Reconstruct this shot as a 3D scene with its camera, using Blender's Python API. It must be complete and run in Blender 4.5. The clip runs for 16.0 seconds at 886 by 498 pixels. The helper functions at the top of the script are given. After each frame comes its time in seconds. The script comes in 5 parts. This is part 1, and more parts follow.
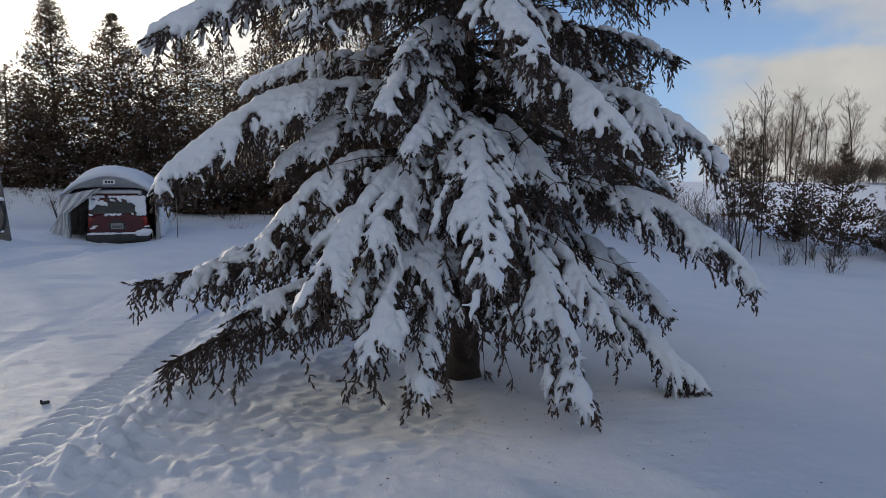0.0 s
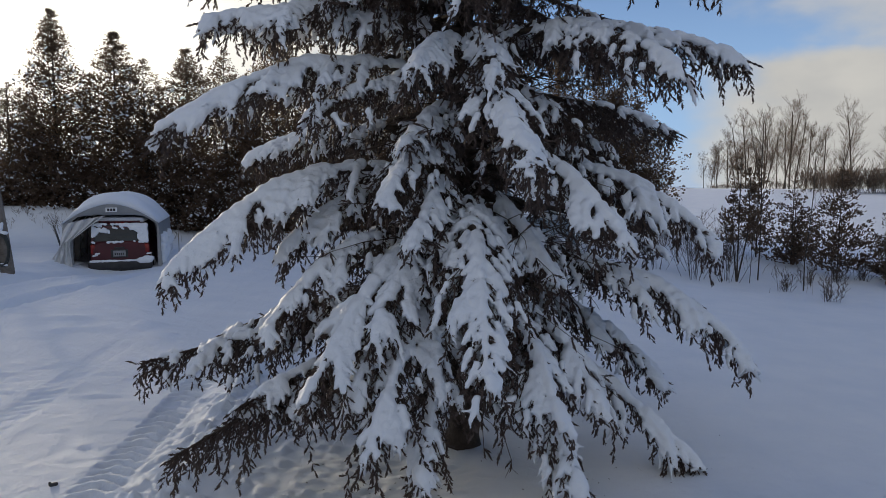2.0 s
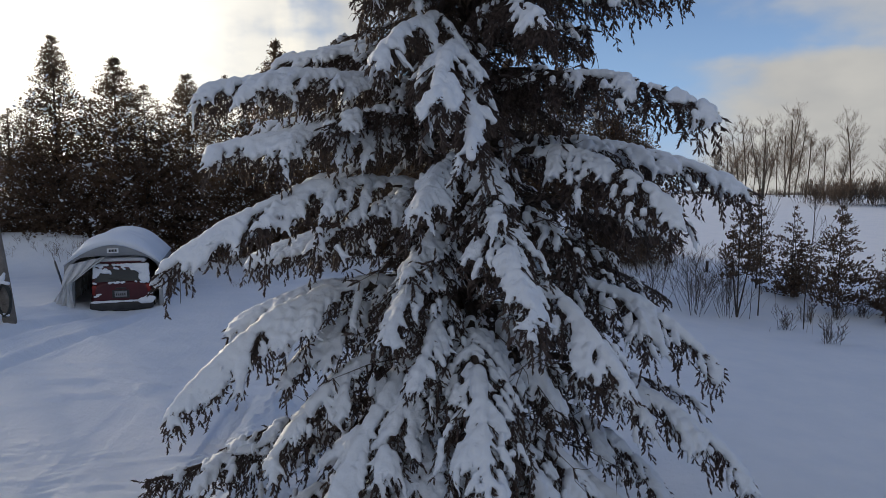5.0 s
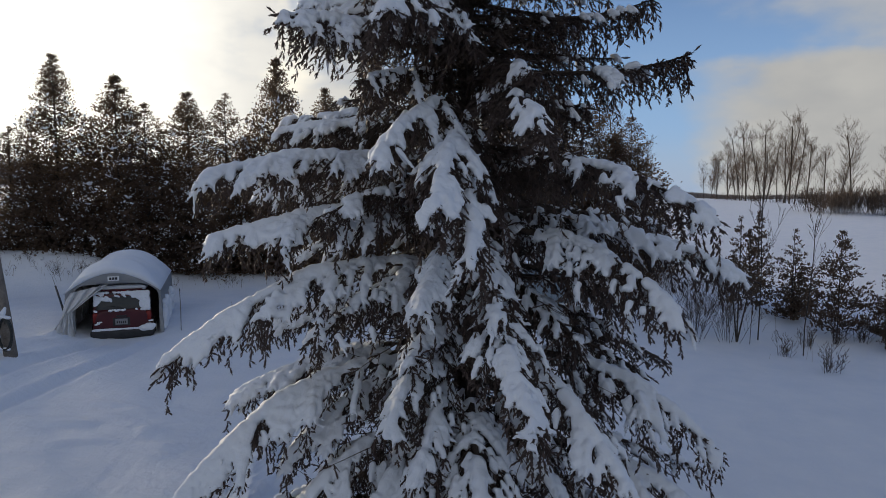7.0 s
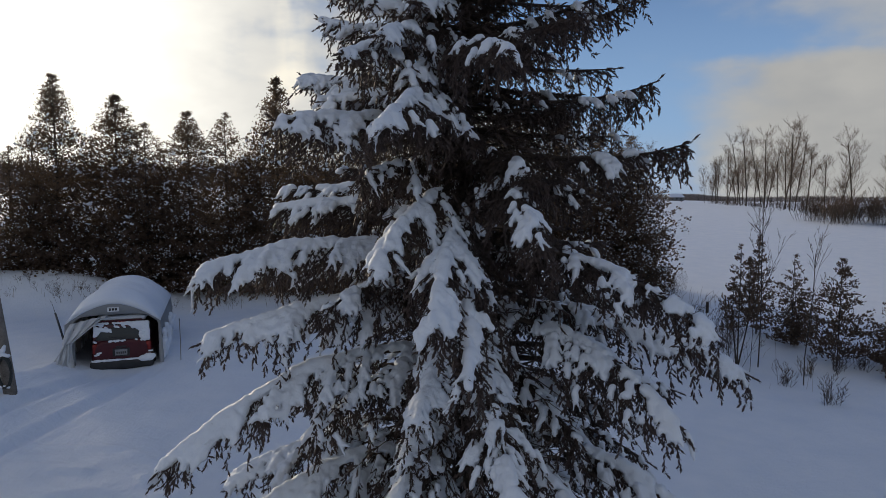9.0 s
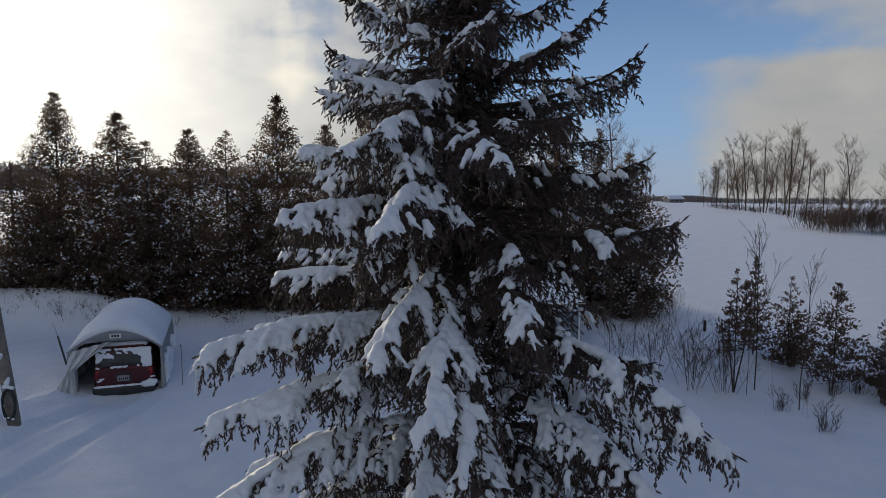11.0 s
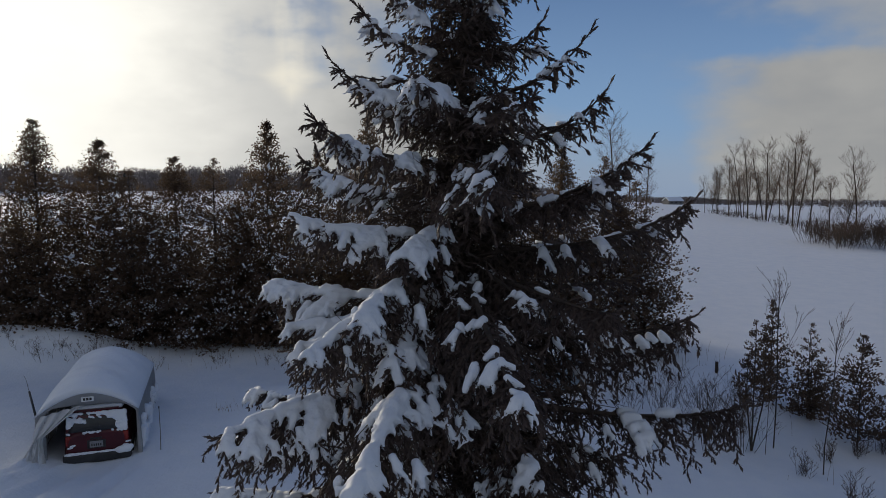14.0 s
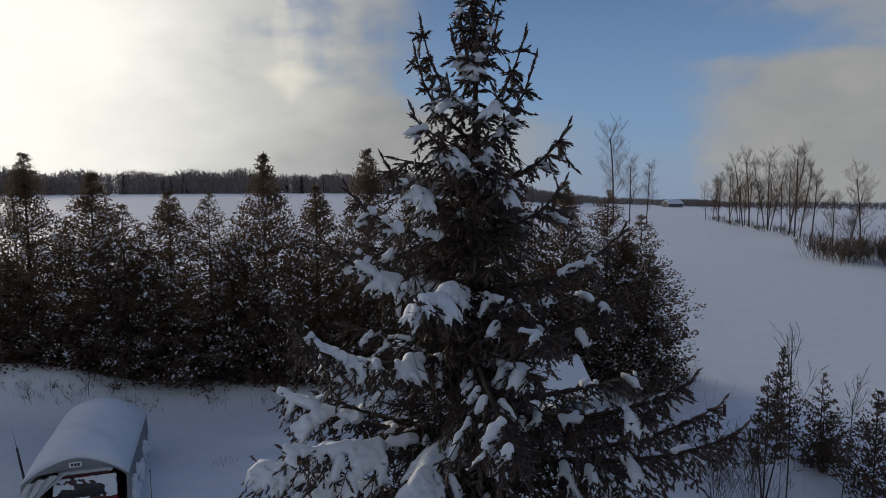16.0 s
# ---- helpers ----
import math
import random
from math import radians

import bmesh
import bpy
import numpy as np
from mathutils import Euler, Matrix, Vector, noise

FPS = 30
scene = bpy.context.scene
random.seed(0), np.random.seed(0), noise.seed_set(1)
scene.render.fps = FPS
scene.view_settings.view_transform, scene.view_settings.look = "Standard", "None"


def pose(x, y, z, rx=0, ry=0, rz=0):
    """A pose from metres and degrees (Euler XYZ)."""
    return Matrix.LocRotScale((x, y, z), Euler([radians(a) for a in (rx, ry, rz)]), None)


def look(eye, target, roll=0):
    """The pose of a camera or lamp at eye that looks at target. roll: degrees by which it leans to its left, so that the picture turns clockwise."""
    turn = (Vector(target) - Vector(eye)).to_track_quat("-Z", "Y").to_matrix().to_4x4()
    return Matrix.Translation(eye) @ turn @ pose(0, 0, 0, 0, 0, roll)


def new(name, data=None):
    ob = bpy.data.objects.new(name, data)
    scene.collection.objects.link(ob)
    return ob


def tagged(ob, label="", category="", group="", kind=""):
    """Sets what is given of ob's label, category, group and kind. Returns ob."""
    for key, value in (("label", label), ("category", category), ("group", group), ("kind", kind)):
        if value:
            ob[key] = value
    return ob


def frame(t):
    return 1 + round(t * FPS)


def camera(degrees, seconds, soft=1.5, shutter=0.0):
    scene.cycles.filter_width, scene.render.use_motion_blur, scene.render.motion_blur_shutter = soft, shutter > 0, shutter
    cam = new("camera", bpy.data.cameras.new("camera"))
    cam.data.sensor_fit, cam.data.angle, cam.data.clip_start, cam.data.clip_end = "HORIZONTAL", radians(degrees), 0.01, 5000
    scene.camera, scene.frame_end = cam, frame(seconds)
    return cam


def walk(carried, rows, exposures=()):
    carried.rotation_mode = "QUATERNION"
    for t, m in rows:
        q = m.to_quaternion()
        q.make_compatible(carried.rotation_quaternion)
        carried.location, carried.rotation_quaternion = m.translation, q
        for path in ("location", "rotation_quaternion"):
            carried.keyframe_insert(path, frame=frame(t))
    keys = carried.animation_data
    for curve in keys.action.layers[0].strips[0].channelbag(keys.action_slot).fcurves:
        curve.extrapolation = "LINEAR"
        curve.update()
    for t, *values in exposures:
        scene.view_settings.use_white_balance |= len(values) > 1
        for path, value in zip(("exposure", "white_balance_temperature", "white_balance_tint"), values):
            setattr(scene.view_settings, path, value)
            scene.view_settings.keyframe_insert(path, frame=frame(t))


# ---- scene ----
cam = camera(68.4, 16.0, 0.45)
METRES, EYE, TILT, LEAN, TURN = 8.0, 1.95, -5.5, 0.0, 0.0
ROWS = [
    (0.0, 0.0, 0.0, 0.0, 0.0, 0.0, -0.0),
    (0.5, 0.0011, -0.0028, 0.0201, 0.01, 0.03, 0.0),
    (1.0, 0.0018, -0.0073, 0.0474, 0.01, 0.04, -0.01),
    (1.5, 0.0014, -0.012, 0.0712, 0.01, 0.06, -0.01),
    (2.0, -0.0003, -0.0154, 0.0945, -0.0, 0.08, -0.01),
    (2.5, -0.0023, -0.0174, 0.1165, -0.01, 0.11, 0.0),
    (3.0, -0.0039, -0.0168, 0.1415, -0.0, 0.1, 0.02),
    (3.5, -0.0045, -0.0167, 0.1646, -0.01, 0.11, 0.05),
    (4.0, -0.0043, -0.0175, 0.1897, -0.01, 0.1, 0.05),
    (6.5, -0.0017, -0.0239, 0.3095, 0.01, 0.16, 0.04),
    (7.0, -0.0028, -0.0235, 0.3354, 0.02, 0.17, 0.05),
    (7.5, -0.0034, -0.0224, 0.3611, 0.01, 0.18, 0.06),
    (8.0, -0.0021, -0.02, 0.3909, 0.04, 0.18, 0.06),
    (8.5, -0.0001, -0.0196, 0.4169, 0.06, 0.19, 0.06),
    (9.0, -0.0001, -0.0227, 0.444, 0.06, 0.2, 0.07),
    (9.5, 0.0015, -0.0314, 0.4672, 0.09, 0.22, 0.06),
    (10.0, 0.0038, -0.0434, 0.4918, 0.07, 0.22, 0.07),
    (12.5, 0.005, -0.0322, 0.6158, 0.13, 0.24, 0.11),
    (13.0, 0.0133, 0.0063, 0.6458, 0.2, 0.21, 0.11),
    (13.5, 0.0143, 0.0588, 0.681, 0.24, 0.19, 0.11),
    (14.0, 0.0062, 0.1243, 0.7321, -0.05, 0.15, 0.11),
    (14.5, -0.0011, 0.1841, 0.7795, -0.15, 0.16, 0.11),
    (15.0, -0.0057, 0.215, 0.8296, -0.13, 0.16, 0.12),
    (15.5, -0.0042, 0.2135, 0.8766, -0.1, 0.16, 0.1),
    (16.0, -0.0008, 0.2033, 0.925, -0.11, 0.14, 0.13),
]
walk(cam, [(t, pose(0, 0, EYE, TILT, LEAN, TURN) @ pose(METRES * x, METRES * y, METRES * z, 90 + pitch, roll, yaw)) for t, x, y, z, yaw, pitch, roll in ROWS],
     exposures=[(0.0, 0.30, 6750, 10), (4.0, 0.24, 6700, 10), (7.0, 0.06, 6620, 10), (10.0, -0.10, 6550, 10), (12.5, -0.22, 6480, 10), (16.0, -0.46, 6400, 10)])

# ---- world, sun ----
SUN_AZ, SUN_EL = radians(-40.0), radians(10.5)      # azimuth from +y, clockwise
SUN_DIR = Vector((math.sin(SUN_AZ) * math.cos(SUN_EL), math.cos(SUN_AZ) * math.cos(SUN_EL), math.sin(SUN_EL)))


def build_world():
    w = bpy.data.worlds.new("winter_sky")
    scene.world = w
    w.use_nodes = True
    nt = w.node_tree
    nt.nodes.clear()
    N, K = nt.nodes.new, nt.links.new

    def put(sock, v):
        if isinstance(v, (int, float)):
            sock.default_value = v
        else:
            K(v, sock)

    def m(op, a, b=0.0, c=None, clamp=False):
        n = N("ShaderNodeMath")
        n.operation, n.use_clamp = op, clamp
        put(n.inputs[0], a)
        put(n.inputs[1], b)
        if c is not None:
            put(n.inputs[2], c)
        return n.outputs[0]

    def smooth(v, lo, hi):
        n = N("ShaderNodeMapRange")
        n.interpolation_type = "SMOOTHERSTEP"
        put(n.inputs[0], v)
        n.inputs[1].default_value, n.inputs[2].default_value = lo, hi
        return n.outputs[0]

    def dot(v, d):
        n = N("ShaderNodeVectorMath")
        n.operation = "DOT_PRODUCT"
        K(v, n.inputs[0])
        n.inputs[1].default_value = Vector(d).normalized()
        return n.outputs["Value"]

    def mix(f, a, b):
        n = N("ShaderNodeMix")
        n.data_type = "RGBA"
        put(n.inputs[0], f)
        for s, v in ((n.inputs[6], a), (n.inputs[7], b)):
            if isinstance(v, tuple):
                s.default_value = (*v, 1)
            else:
                K(v, s)
        return n.outputs[2]

    sky = N("ShaderNodeTexSky")
    sky.sky_type, sky.sun_disc = "NISHITA", False
    sky.sun_elevation, sky.sun_rotation = SUN_EL, SUN_AZ
    sky.air_density, sky.dust_density, sky.ozone_density = 1.0, 0.4, 2.0
    scaled = N("ShaderNodeVectorMath")
    scaled.operation = "SCALE"
    K(sky.outputs[0], scaled.inputs[0])
    scaled.inputs["Scale"].default_value = SKY_GAIN

    tc = N("ShaderNodeTexCoord").outputs["Generated"]
    sep = N("ShaderNodeSeparateXYZ")
    K(tc, sep.inputs[0])
    up = sep.outputs[2]
    # clear blue, paler toward the horizon
    clear = mix(smooth(up, 0.0, 0.50), (0.29, 0.48, 0.79), (0.080, 0.165, 0.40))
    blue = mix(0.75, scaled.outputs[0], clear)

    def tex(scale, detail, stretch):
        mp = N("ShaderNodeMapping")
        mp.inputs["Scale"].default_value = (scale, scale, scale * stretch)
        K(tc, mp.inputs[0])
        n = N("ShaderNodeTexNoise")
        n.inputs["Scale"].default_value, n.inputs["Detail"].default_value = 1.0, detail
        n.inputs["Roughness"].default_value = 0.5
        K(mp.outputs[0], n.inputs["Vector"])
        return m("SUBTRACT", n.outputs[0], 0.5)

    soft, fine = tex(5.0, 4, 2.2), tex(15.0, 5, 2.0)
    streak = tex(22.0, 3, 0.12)
    wisp = m("ADD", soft, m("MULTIPLY", fine, 0.35))
    sun = dot(tc, SUN_DIR)
    az = m("MULTIPLY", m("ARCTAN2", sep.outputs[0], sep.outputs[1]), 180 / math.pi)      # degrees from +y, clockwise
    el = m("MULTIPLY", m("ARCSINE", up), 180 / math.pi)

    def lin(a, ka, b, kb, c, k=0.0, wv=None):
        """ka * a + kb * b + c + k * wave"""
        v = m("ADD", m("MULTIPLY", a, ka), m("MULTIPLY_ADD", b, kb, c))
        return m("MULTIPLY_ADD", wisp if wv is None else wv, k, v)

    front = smooth(sun, 0.66, 0.86)
    # white veil round the sun, breaking up into wisps
    veil = m("MULTIPLY", smooth(lin(az, -1.0, el, -0.25, 0.0, 15.0), 11.0, 24.0), front)
    wisps = m("MULTIPLY", smooth(lin(az, -0.050, streak, 1.0, 0.15, 2.4), -0.45, 0.95), m("MULTIPLY", front, m("SUBTRACT", 1.0, smooth(az, -8.0, 4.0))))
    # layer of cloud low over the woods, its top sinking away from the sun
    layer = m("MULTIPLY", smooth(lin(el, -1.0, az, -0.15, 7.6, 7.0), -1.2, 1.6), m("MULTIPLY", smooth(sun, 0.45, 0.75), m("SUBTRACT", 1.0, m("MULTIPLY", smooth(az, -2.0, 20.0), 0.80))))
    # grey bank over the field, and thin cloud above it
    bank = m("MULTIPLY", smooth(lin(el, -1.0, az, 0.02, 9.9, 5.0), -0.7, 1.3), smooth(lin(az, 1.0, el, 0.0, 0.0, 13.0), 17.5, 27.0))
    over = m("MULTIPLY", smooth(lin(az, 1.0, el, 0.9, 0.0, 22.0), 35.0, 46.0), 0.75)
    bank = m("MULTIPLY", m("MAXIMUM", bank, over), m("MULTIPLY", m("SUBTRACT", 1.0, smooth(el, 18.0, 30.0)), m("SUBTRACT", 1.0, smooth(az, 50.0, 75.0))))
    low = m("MULTIPLY", m("SUBTRACT", 1.0, smooth(el, 0.0, 6.0)), 0.30)
    # unseen broken cloud behind the camera, added to neutralise the fill light
    rest = m("MULTIPLY", smooth(wisp, -0.35, 0.10), smooth(m("MULTIPLY", sep.outputs[1], -1.0), -0.1, 0.4))
    cloud = m("MAXIMUM", m("MAXIMUM", m("MAXIMUM", veil, wisps), bank), m("MAXIMUM", m("MAXIMUM", layer, low), m("MULTIPLY", rest, 0.70)), clamp=True)
    glow = smooth(m("ADD", sun, m("MULTIPLY", wisp, 0.08)), 0.79, 0.945)
    glow2 = smooth(m("ADD", sun, m("MULTIPLY", wisp, 0.06)), 0.900, 1.0)
    grey = mix(m("MULTIPLY_ADD", wisp, 1.5, 0.45, clamp=True), (0.36, 0.37, 0.38), (0.52, 0.515, 0.49))
    lit = mix(glow, grey, (0.84, 0.83, 0.785))
    lit = mix(glow2, lit, (1.44, 1.40, 1.27))
    # mock sun, 22 degrees beside the sun, with a shaft of light above it
    off = m("ABSOLUTE", m("ADD", az, 12.8))
    dog = m("SUBTRACT", 1.0, smooth(m("ADD", m("MULTIPLY", off, 0.9), m("ABSOLUTE", m("SUBTRACT", el, 9.3))), 0.2, 3.2))
    shaft = m("MULTIPLY", m("SUBTRACT", 1.0, smooth(off, 0.2, 2.0)), m("MULTIPLY", smooth(el, 7.5, 10.5), m("MULTIPLY_ADD", streak, 0.7, 0.55)))
    lit = mix(m("MULTIPLY", m("MAXIMUM", dog, shaft), 0.62), lit, (1.22, 1.13, 0.92))
    cloud = m("MAXIMUM", cloud, m("MULTIPLY", m("MAXIMUM", dog, shaft), 0.8))
    col = mix(cloud, blue, lit)
    bg = N("ShaderNodeBackground")
    K(col, bg.inputs[0])
    bg.inputs[1].default_value = 1.0
    K(bg.outputs[0], N("ShaderNodeOutputWorld").inputs[0])


SKY_GAIN = 0.060
build_world()
lamp = bpy.data.lights.new("sun", "SUN")
lamp.energy, lamp.angle, lamp.color = 2.6, radians(4.5), (1.0, 0.86, 0.66)
sun_ob = new("sun", lamp)
sun_ob.matrix_world = look(SUN_DIR * 100, (0, 0, 0))


# ---- materials ----
def material(name, build):
    mt = bpy.data.materials.new(name)
    mt.use_nodes = True
    nt = mt.node_tree
    bsdf = nt.nodes["Principled BSDF"]
    build(nt, bsdf)
    return mt


def noise_node(nt, scale, detail=4, rough=0.55, coord="Object"):
    tc = nt.nodes.new("ShaderNodeTexCoord")
    n = nt.nodes.new("ShaderNodeTexNoise")
    n.inputs["Scale"].default_value, n.inputs["Detail"].default_value, n.inputs["Roughness"].default_value = scale, detail, rough
    nt.links.new(tc.outputs[coord], n.inputs["Vector"])
    return n.outputs[0]


def ramp(nt, fac, stops):
    r = nt.nodes.new("ShaderNodeValToRGB")
    nt.links.new(fac, r.inputs[0])
    el = r.color_ramp.elements
    while len(el) < len(stops):
        el.new(0.5)
    for e, (p, c) in zip(el, stops):
        e.position, e.color = p, (*c, 1)
    return r.outputs[0]


def bump(nt, bsdf, height, dist, strength=1.0, prev=None):
    b = nt.nodes.new("ShaderNodeBump")
    b.inputs["Distance"].default_value, b.inputs["Strength"].default_value = dist, strength
    nt.links.new(height, b.inputs["Height"])
    if prev is not None:
        nt.links.new(prev, b.inputs["Normal"])
    nt.links.new(b.outputs[0], bsdf.inputs["Normal"])
    return b.outputs[0]


def mottled(name, stops, scale=6.0, rough=0.8, dist=0.004, fine=60.0, metal=0.0, coord="Object", spec=0.4, per_piece=0.0):
    """Two scales of variation: broad colour patches and a fine grain with relief."""
    def build(nt, b):
        broad = noise_node(nt, scale, 5, 0.6, coord)
        grain = noise_node(nt, fine, 4, 0.6, coord)
        mx = nt.nodes.new("ShaderNodeMath")
        mx.operation = "MULTIPLY_ADD"
        nt.links.new(grain, mx.inputs[0])
        mx.inputs[1].default_value = 0.35
        mx2 = nt.nodes.new("ShaderNodeMath")
        mx2.operation = "SUBTRACT"
        nt.links.new(broad, mx2.inputs[0])
        mx2.inputs[1].default_value = 0.17
        nt.links.new(mx2.outputs[0], mx.inputs[2])
        fac = mx.outputs[0]
        if per_piece:
            g = nt.nodes.new("ShaderNodeNewGeometry")
            ad = nt.nodes.new("ShaderNodeMath")
            ad.operation = "MULTIPLY_ADD"
            nt.links.new(g.outputs["Random Per Island"], ad.inputs[0])
            ad.inputs[1].default_value = per_piece
            sb = nt.nodes.new("ShaderNodeMath")
            sb.operation = "SUBTRACT"
            nt.links.new(fac, sb.inputs[0])
            sb.inputs[1].default_value = per_piece / 2
            nt.links.new(sb.outputs[0], ad.inputs[2])
            fac = ad.outputs[0]
        nt.links.new(ramp(nt, fac, stops), b.inputs["Base Color"])
        b.inputs["Roughness"].default_value, b.inputs["Metallic"].default_value = rough, metal
        b.inputs["Specular IOR Level"].default_value = spec
        if dist:
            bump(nt, b, grain, dist)
    return material(name, build)


def snow_material(name, lump, crust):
    def build(nt, b):
        broad = noise_node(nt, 1.3, 4)
        nt.links.new(ramp(nt, broad, [(0.3, (0.705, 0.745, 0.80)), (0.7, (0.775, 0.80, 0.835))]), b.inputs["Base Color"])
        b.inputs["Roughness"].default_value = 0.62
        b.inputs["Specular IOR Level"].default_value = 0.3
        b.inputs["Subsurface Weight"].default_value = 0.0
        n1 = bump(nt, b, noise_node(nt, 9.0, 3), lump)
        bump(nt, b, noise_node(nt, 90.0, 3, 0.7), crust, 1.0, n1)
    return material(name, build)


M_SNOW = snow_material("fresh_snow", 0.02, 0.004)
M_GROUND = snow_material("ground_snow", 0.022, 0.007)
M_NEEDLE = mottled("spruce_needles", [(0.25, (0.044, 0.028, 0.022)), (0.6, (0.072, 0.047, 0.038)), (0.85, (0.096, 0.080, 0.072))], 3.0, 0.65, 0, 30.0, per_piece=0.3)
M_DEADTWIG = mottled("brown_twigs", [(0.3, (0.030, 0.020, 0.014)), (0.7, (0.075, 0.050, 0.034))], 5.0, 0.85, 0, 40.0, per_piece=0.3)
M_BARK = mottled("spruce_bark", [(0.3, (0.022, 0.016, 0.012)), (0.7, (0.070, 0.050, 0.038))], 9.0, 0.9, 0.012, 45.0)
M_GREYBARK = mottled("grey_bark", [(0.3, (0.032, 0.026, 0.022)), (0.7, (0.095, 0.078, 0.064))], 6.0, 0.9, 0.006, 50.0)
M_CONE = mottled("cone_scales", [(0.3, (0.045, 0.030, 0.021)), (0.7, (0.095, 0.066, 0.044))], 30.0, 0.8, 0.004, 120.0)
M_CEDAR = mottled("cedar_sprays", [(0.25, (0.059, 0.035, 0.028)), (0.6, (0.106, 0.064, 0.049)), (0.9, (0.168, 0.108, 0.074))], 0.8, 0.75, 0, 8.0, per_piece=0.5)


def let_light_through(mt, colour, share):
    """Thin sprays pass some light when lit from behind."""
    nt = mt.node_tree
    out = nt.nodes["Material Output"]
    thin, mix_node = nt.nodes.new("ShaderNodeBsdfTranslucent"), nt.nodes.new("ShaderNodeMixShader")
    thin.inputs["Color"].default_value = (*colour, 1)
    mix_node.inputs[0].default_value = share
    nt.links.new(nt.nodes["Principled BSDF"].outputs[0], mix_node.inputs[1])
    nt.links.new(thin.outputs[0], mix_node.inputs[2])
    nt.links.new(mix_node.outputs[0], out.inputs["Surface"])


let_light_through(M_CEDAR, (0.27, 0.195, 0.115), 0.34)
M_BRUSH = mottled("winter_twigs", [(0.3, (0.065, 0.042, 0.030)), (0.7, (0.155, 0.105, 0.075))], 2.0, 0.9, 0, 10.0, per_piece=0.4)
# wood colour lightened, with the haze of distance painted in
M_FARWOOD_HAZED = mottled("hazed_far_wood", [(0.3, (0.145, 0.122, 0.115)), (0.7, (0.26, 0.225, 0.21))], 0.05, 0.95, 0, 0.4, per_piece=0.5)
M_FARGREEN = mottled("far_conifer", [(0.3, (0.022, 0.028, 0.024)), (0.7, (0.045, 0.052, 0.044))], 0.05, 0.95, 0, 0.4, per_piece=0.5)
M_TARP = mottled("grey_tarpaulin", [(0.3, (0.34, 0.35, 0.36)), (0.7, (0.46, 0.47, 0.48))], 1.2, 0.5, 0.012, 7.0)
M_CURTAIN = mottled("pale_tarpaulin", [(0.3, (0.50, 0.51, 0.52)), (0.7, (0.62, 0.63, 0.64))], 2.2, 0.45, 0.012, 9.0)
M_TARPIN = mottled("inner_tarpaulin", [(0.3, (0.16, 0.16, 0.165)), (0.7, (0.24, 0.24, 0.24))], 1.2, 0.6, 0.01, 6.0)
let_light_through(M_TARP, (0.40, 0.38, 0.36), 0.35)
M_STEEL = mottled("galvanised_tube", [(0.3, (0.32, 0.33, 0.34)), (0.7, (0.5, 0.5, 0.5))], 8.0, 0.4, 0.001, 80.0, metal=0.8)
M_RED = mottled("dark_red_car_paint", [(0.3, (0.050, 0.007, 0.011)), (0.7, (0.085, 0.011, 0.016))], 3.0, 0.3, 0.0005, 60.0)
M_BLACKPL = mottled("black_plastic", [(0.3, (0.018, 0.018, 0.019)), (0.7, (0.04, 0.04, 0.042))], 5.0, 0.5, 0.001, 90.0)
M_RUBBER = mottled("tyre_rubber", [(0.3, (0.012, 0.012, 0.012)), (0.7, (0.03, 0.03, 0.03))], 9.0, 0.8, 0.002, 70.0)
M_CARGLASS = mottled("dark_car_glass", [(0.3, (0.010, 0.012, 0.014)), (0.7, (0.02, 0.022, 0.024))], 2.0, 0.08, 0, 30.0, spec=0.5)
M_LAMPRED = mottled("red_lens", [(0.3, (0.16, 0.010, 0.008)), (0.7, (0.26, 0.02, 0.014))], 9.0, 0.25, 0, 60.0)
M_WHITE = mottled("white_vinyl", [(0.3, (0.72, 0.73, 0.74)), (0.7, (0.82, 0.82, 0.82))], 4.0, 0.5, 0.0005, 60.0)
M_PLATE = mottled("plate_white", [(0.3, (0.20, 0.20, 0.21)), (0.7, (0.28, 0.28, 0.29))], 9.0, 0.4, 0, 60.0)
M_POLE = mottled("weathered_pole", [(0.3, (0.11, 0.095, 0.08)), (0.7, (0.24, 0.21, 0.18))], 5.0, 0.9, 0.006, 40.0)
M_BLUEWOOD = mottled("blue_grey_boards", [(0.3, (0.17, 0.22, 0.27)), (0.7, (0.26, 0.31, 0.36))], 3.0, 0.8, 0.003, 40.0)
M_GRASS = mottled("dry_grass", [(0.3, (0.13, 0.09, 0.055)), (0.7, (0.27, 0.20, 0.13))], 2.0, 0.9, 0, 12.0, per_piece=0.5)
M_HOSE = mottled("black_hose", [(0.3, (0.012, 0.013, 0.012)), (0.7, (0.03, 0.034, 0.03))], 6.0, 0.45, 0.001, 60.0)
M_DOOR = mottled("far_house_wall", [(0.3, (0.10, 0.10, 0.105)), (0.7, (0.17, 0.17, 0.17))], 0.5, 0.9, 0, 4.0)


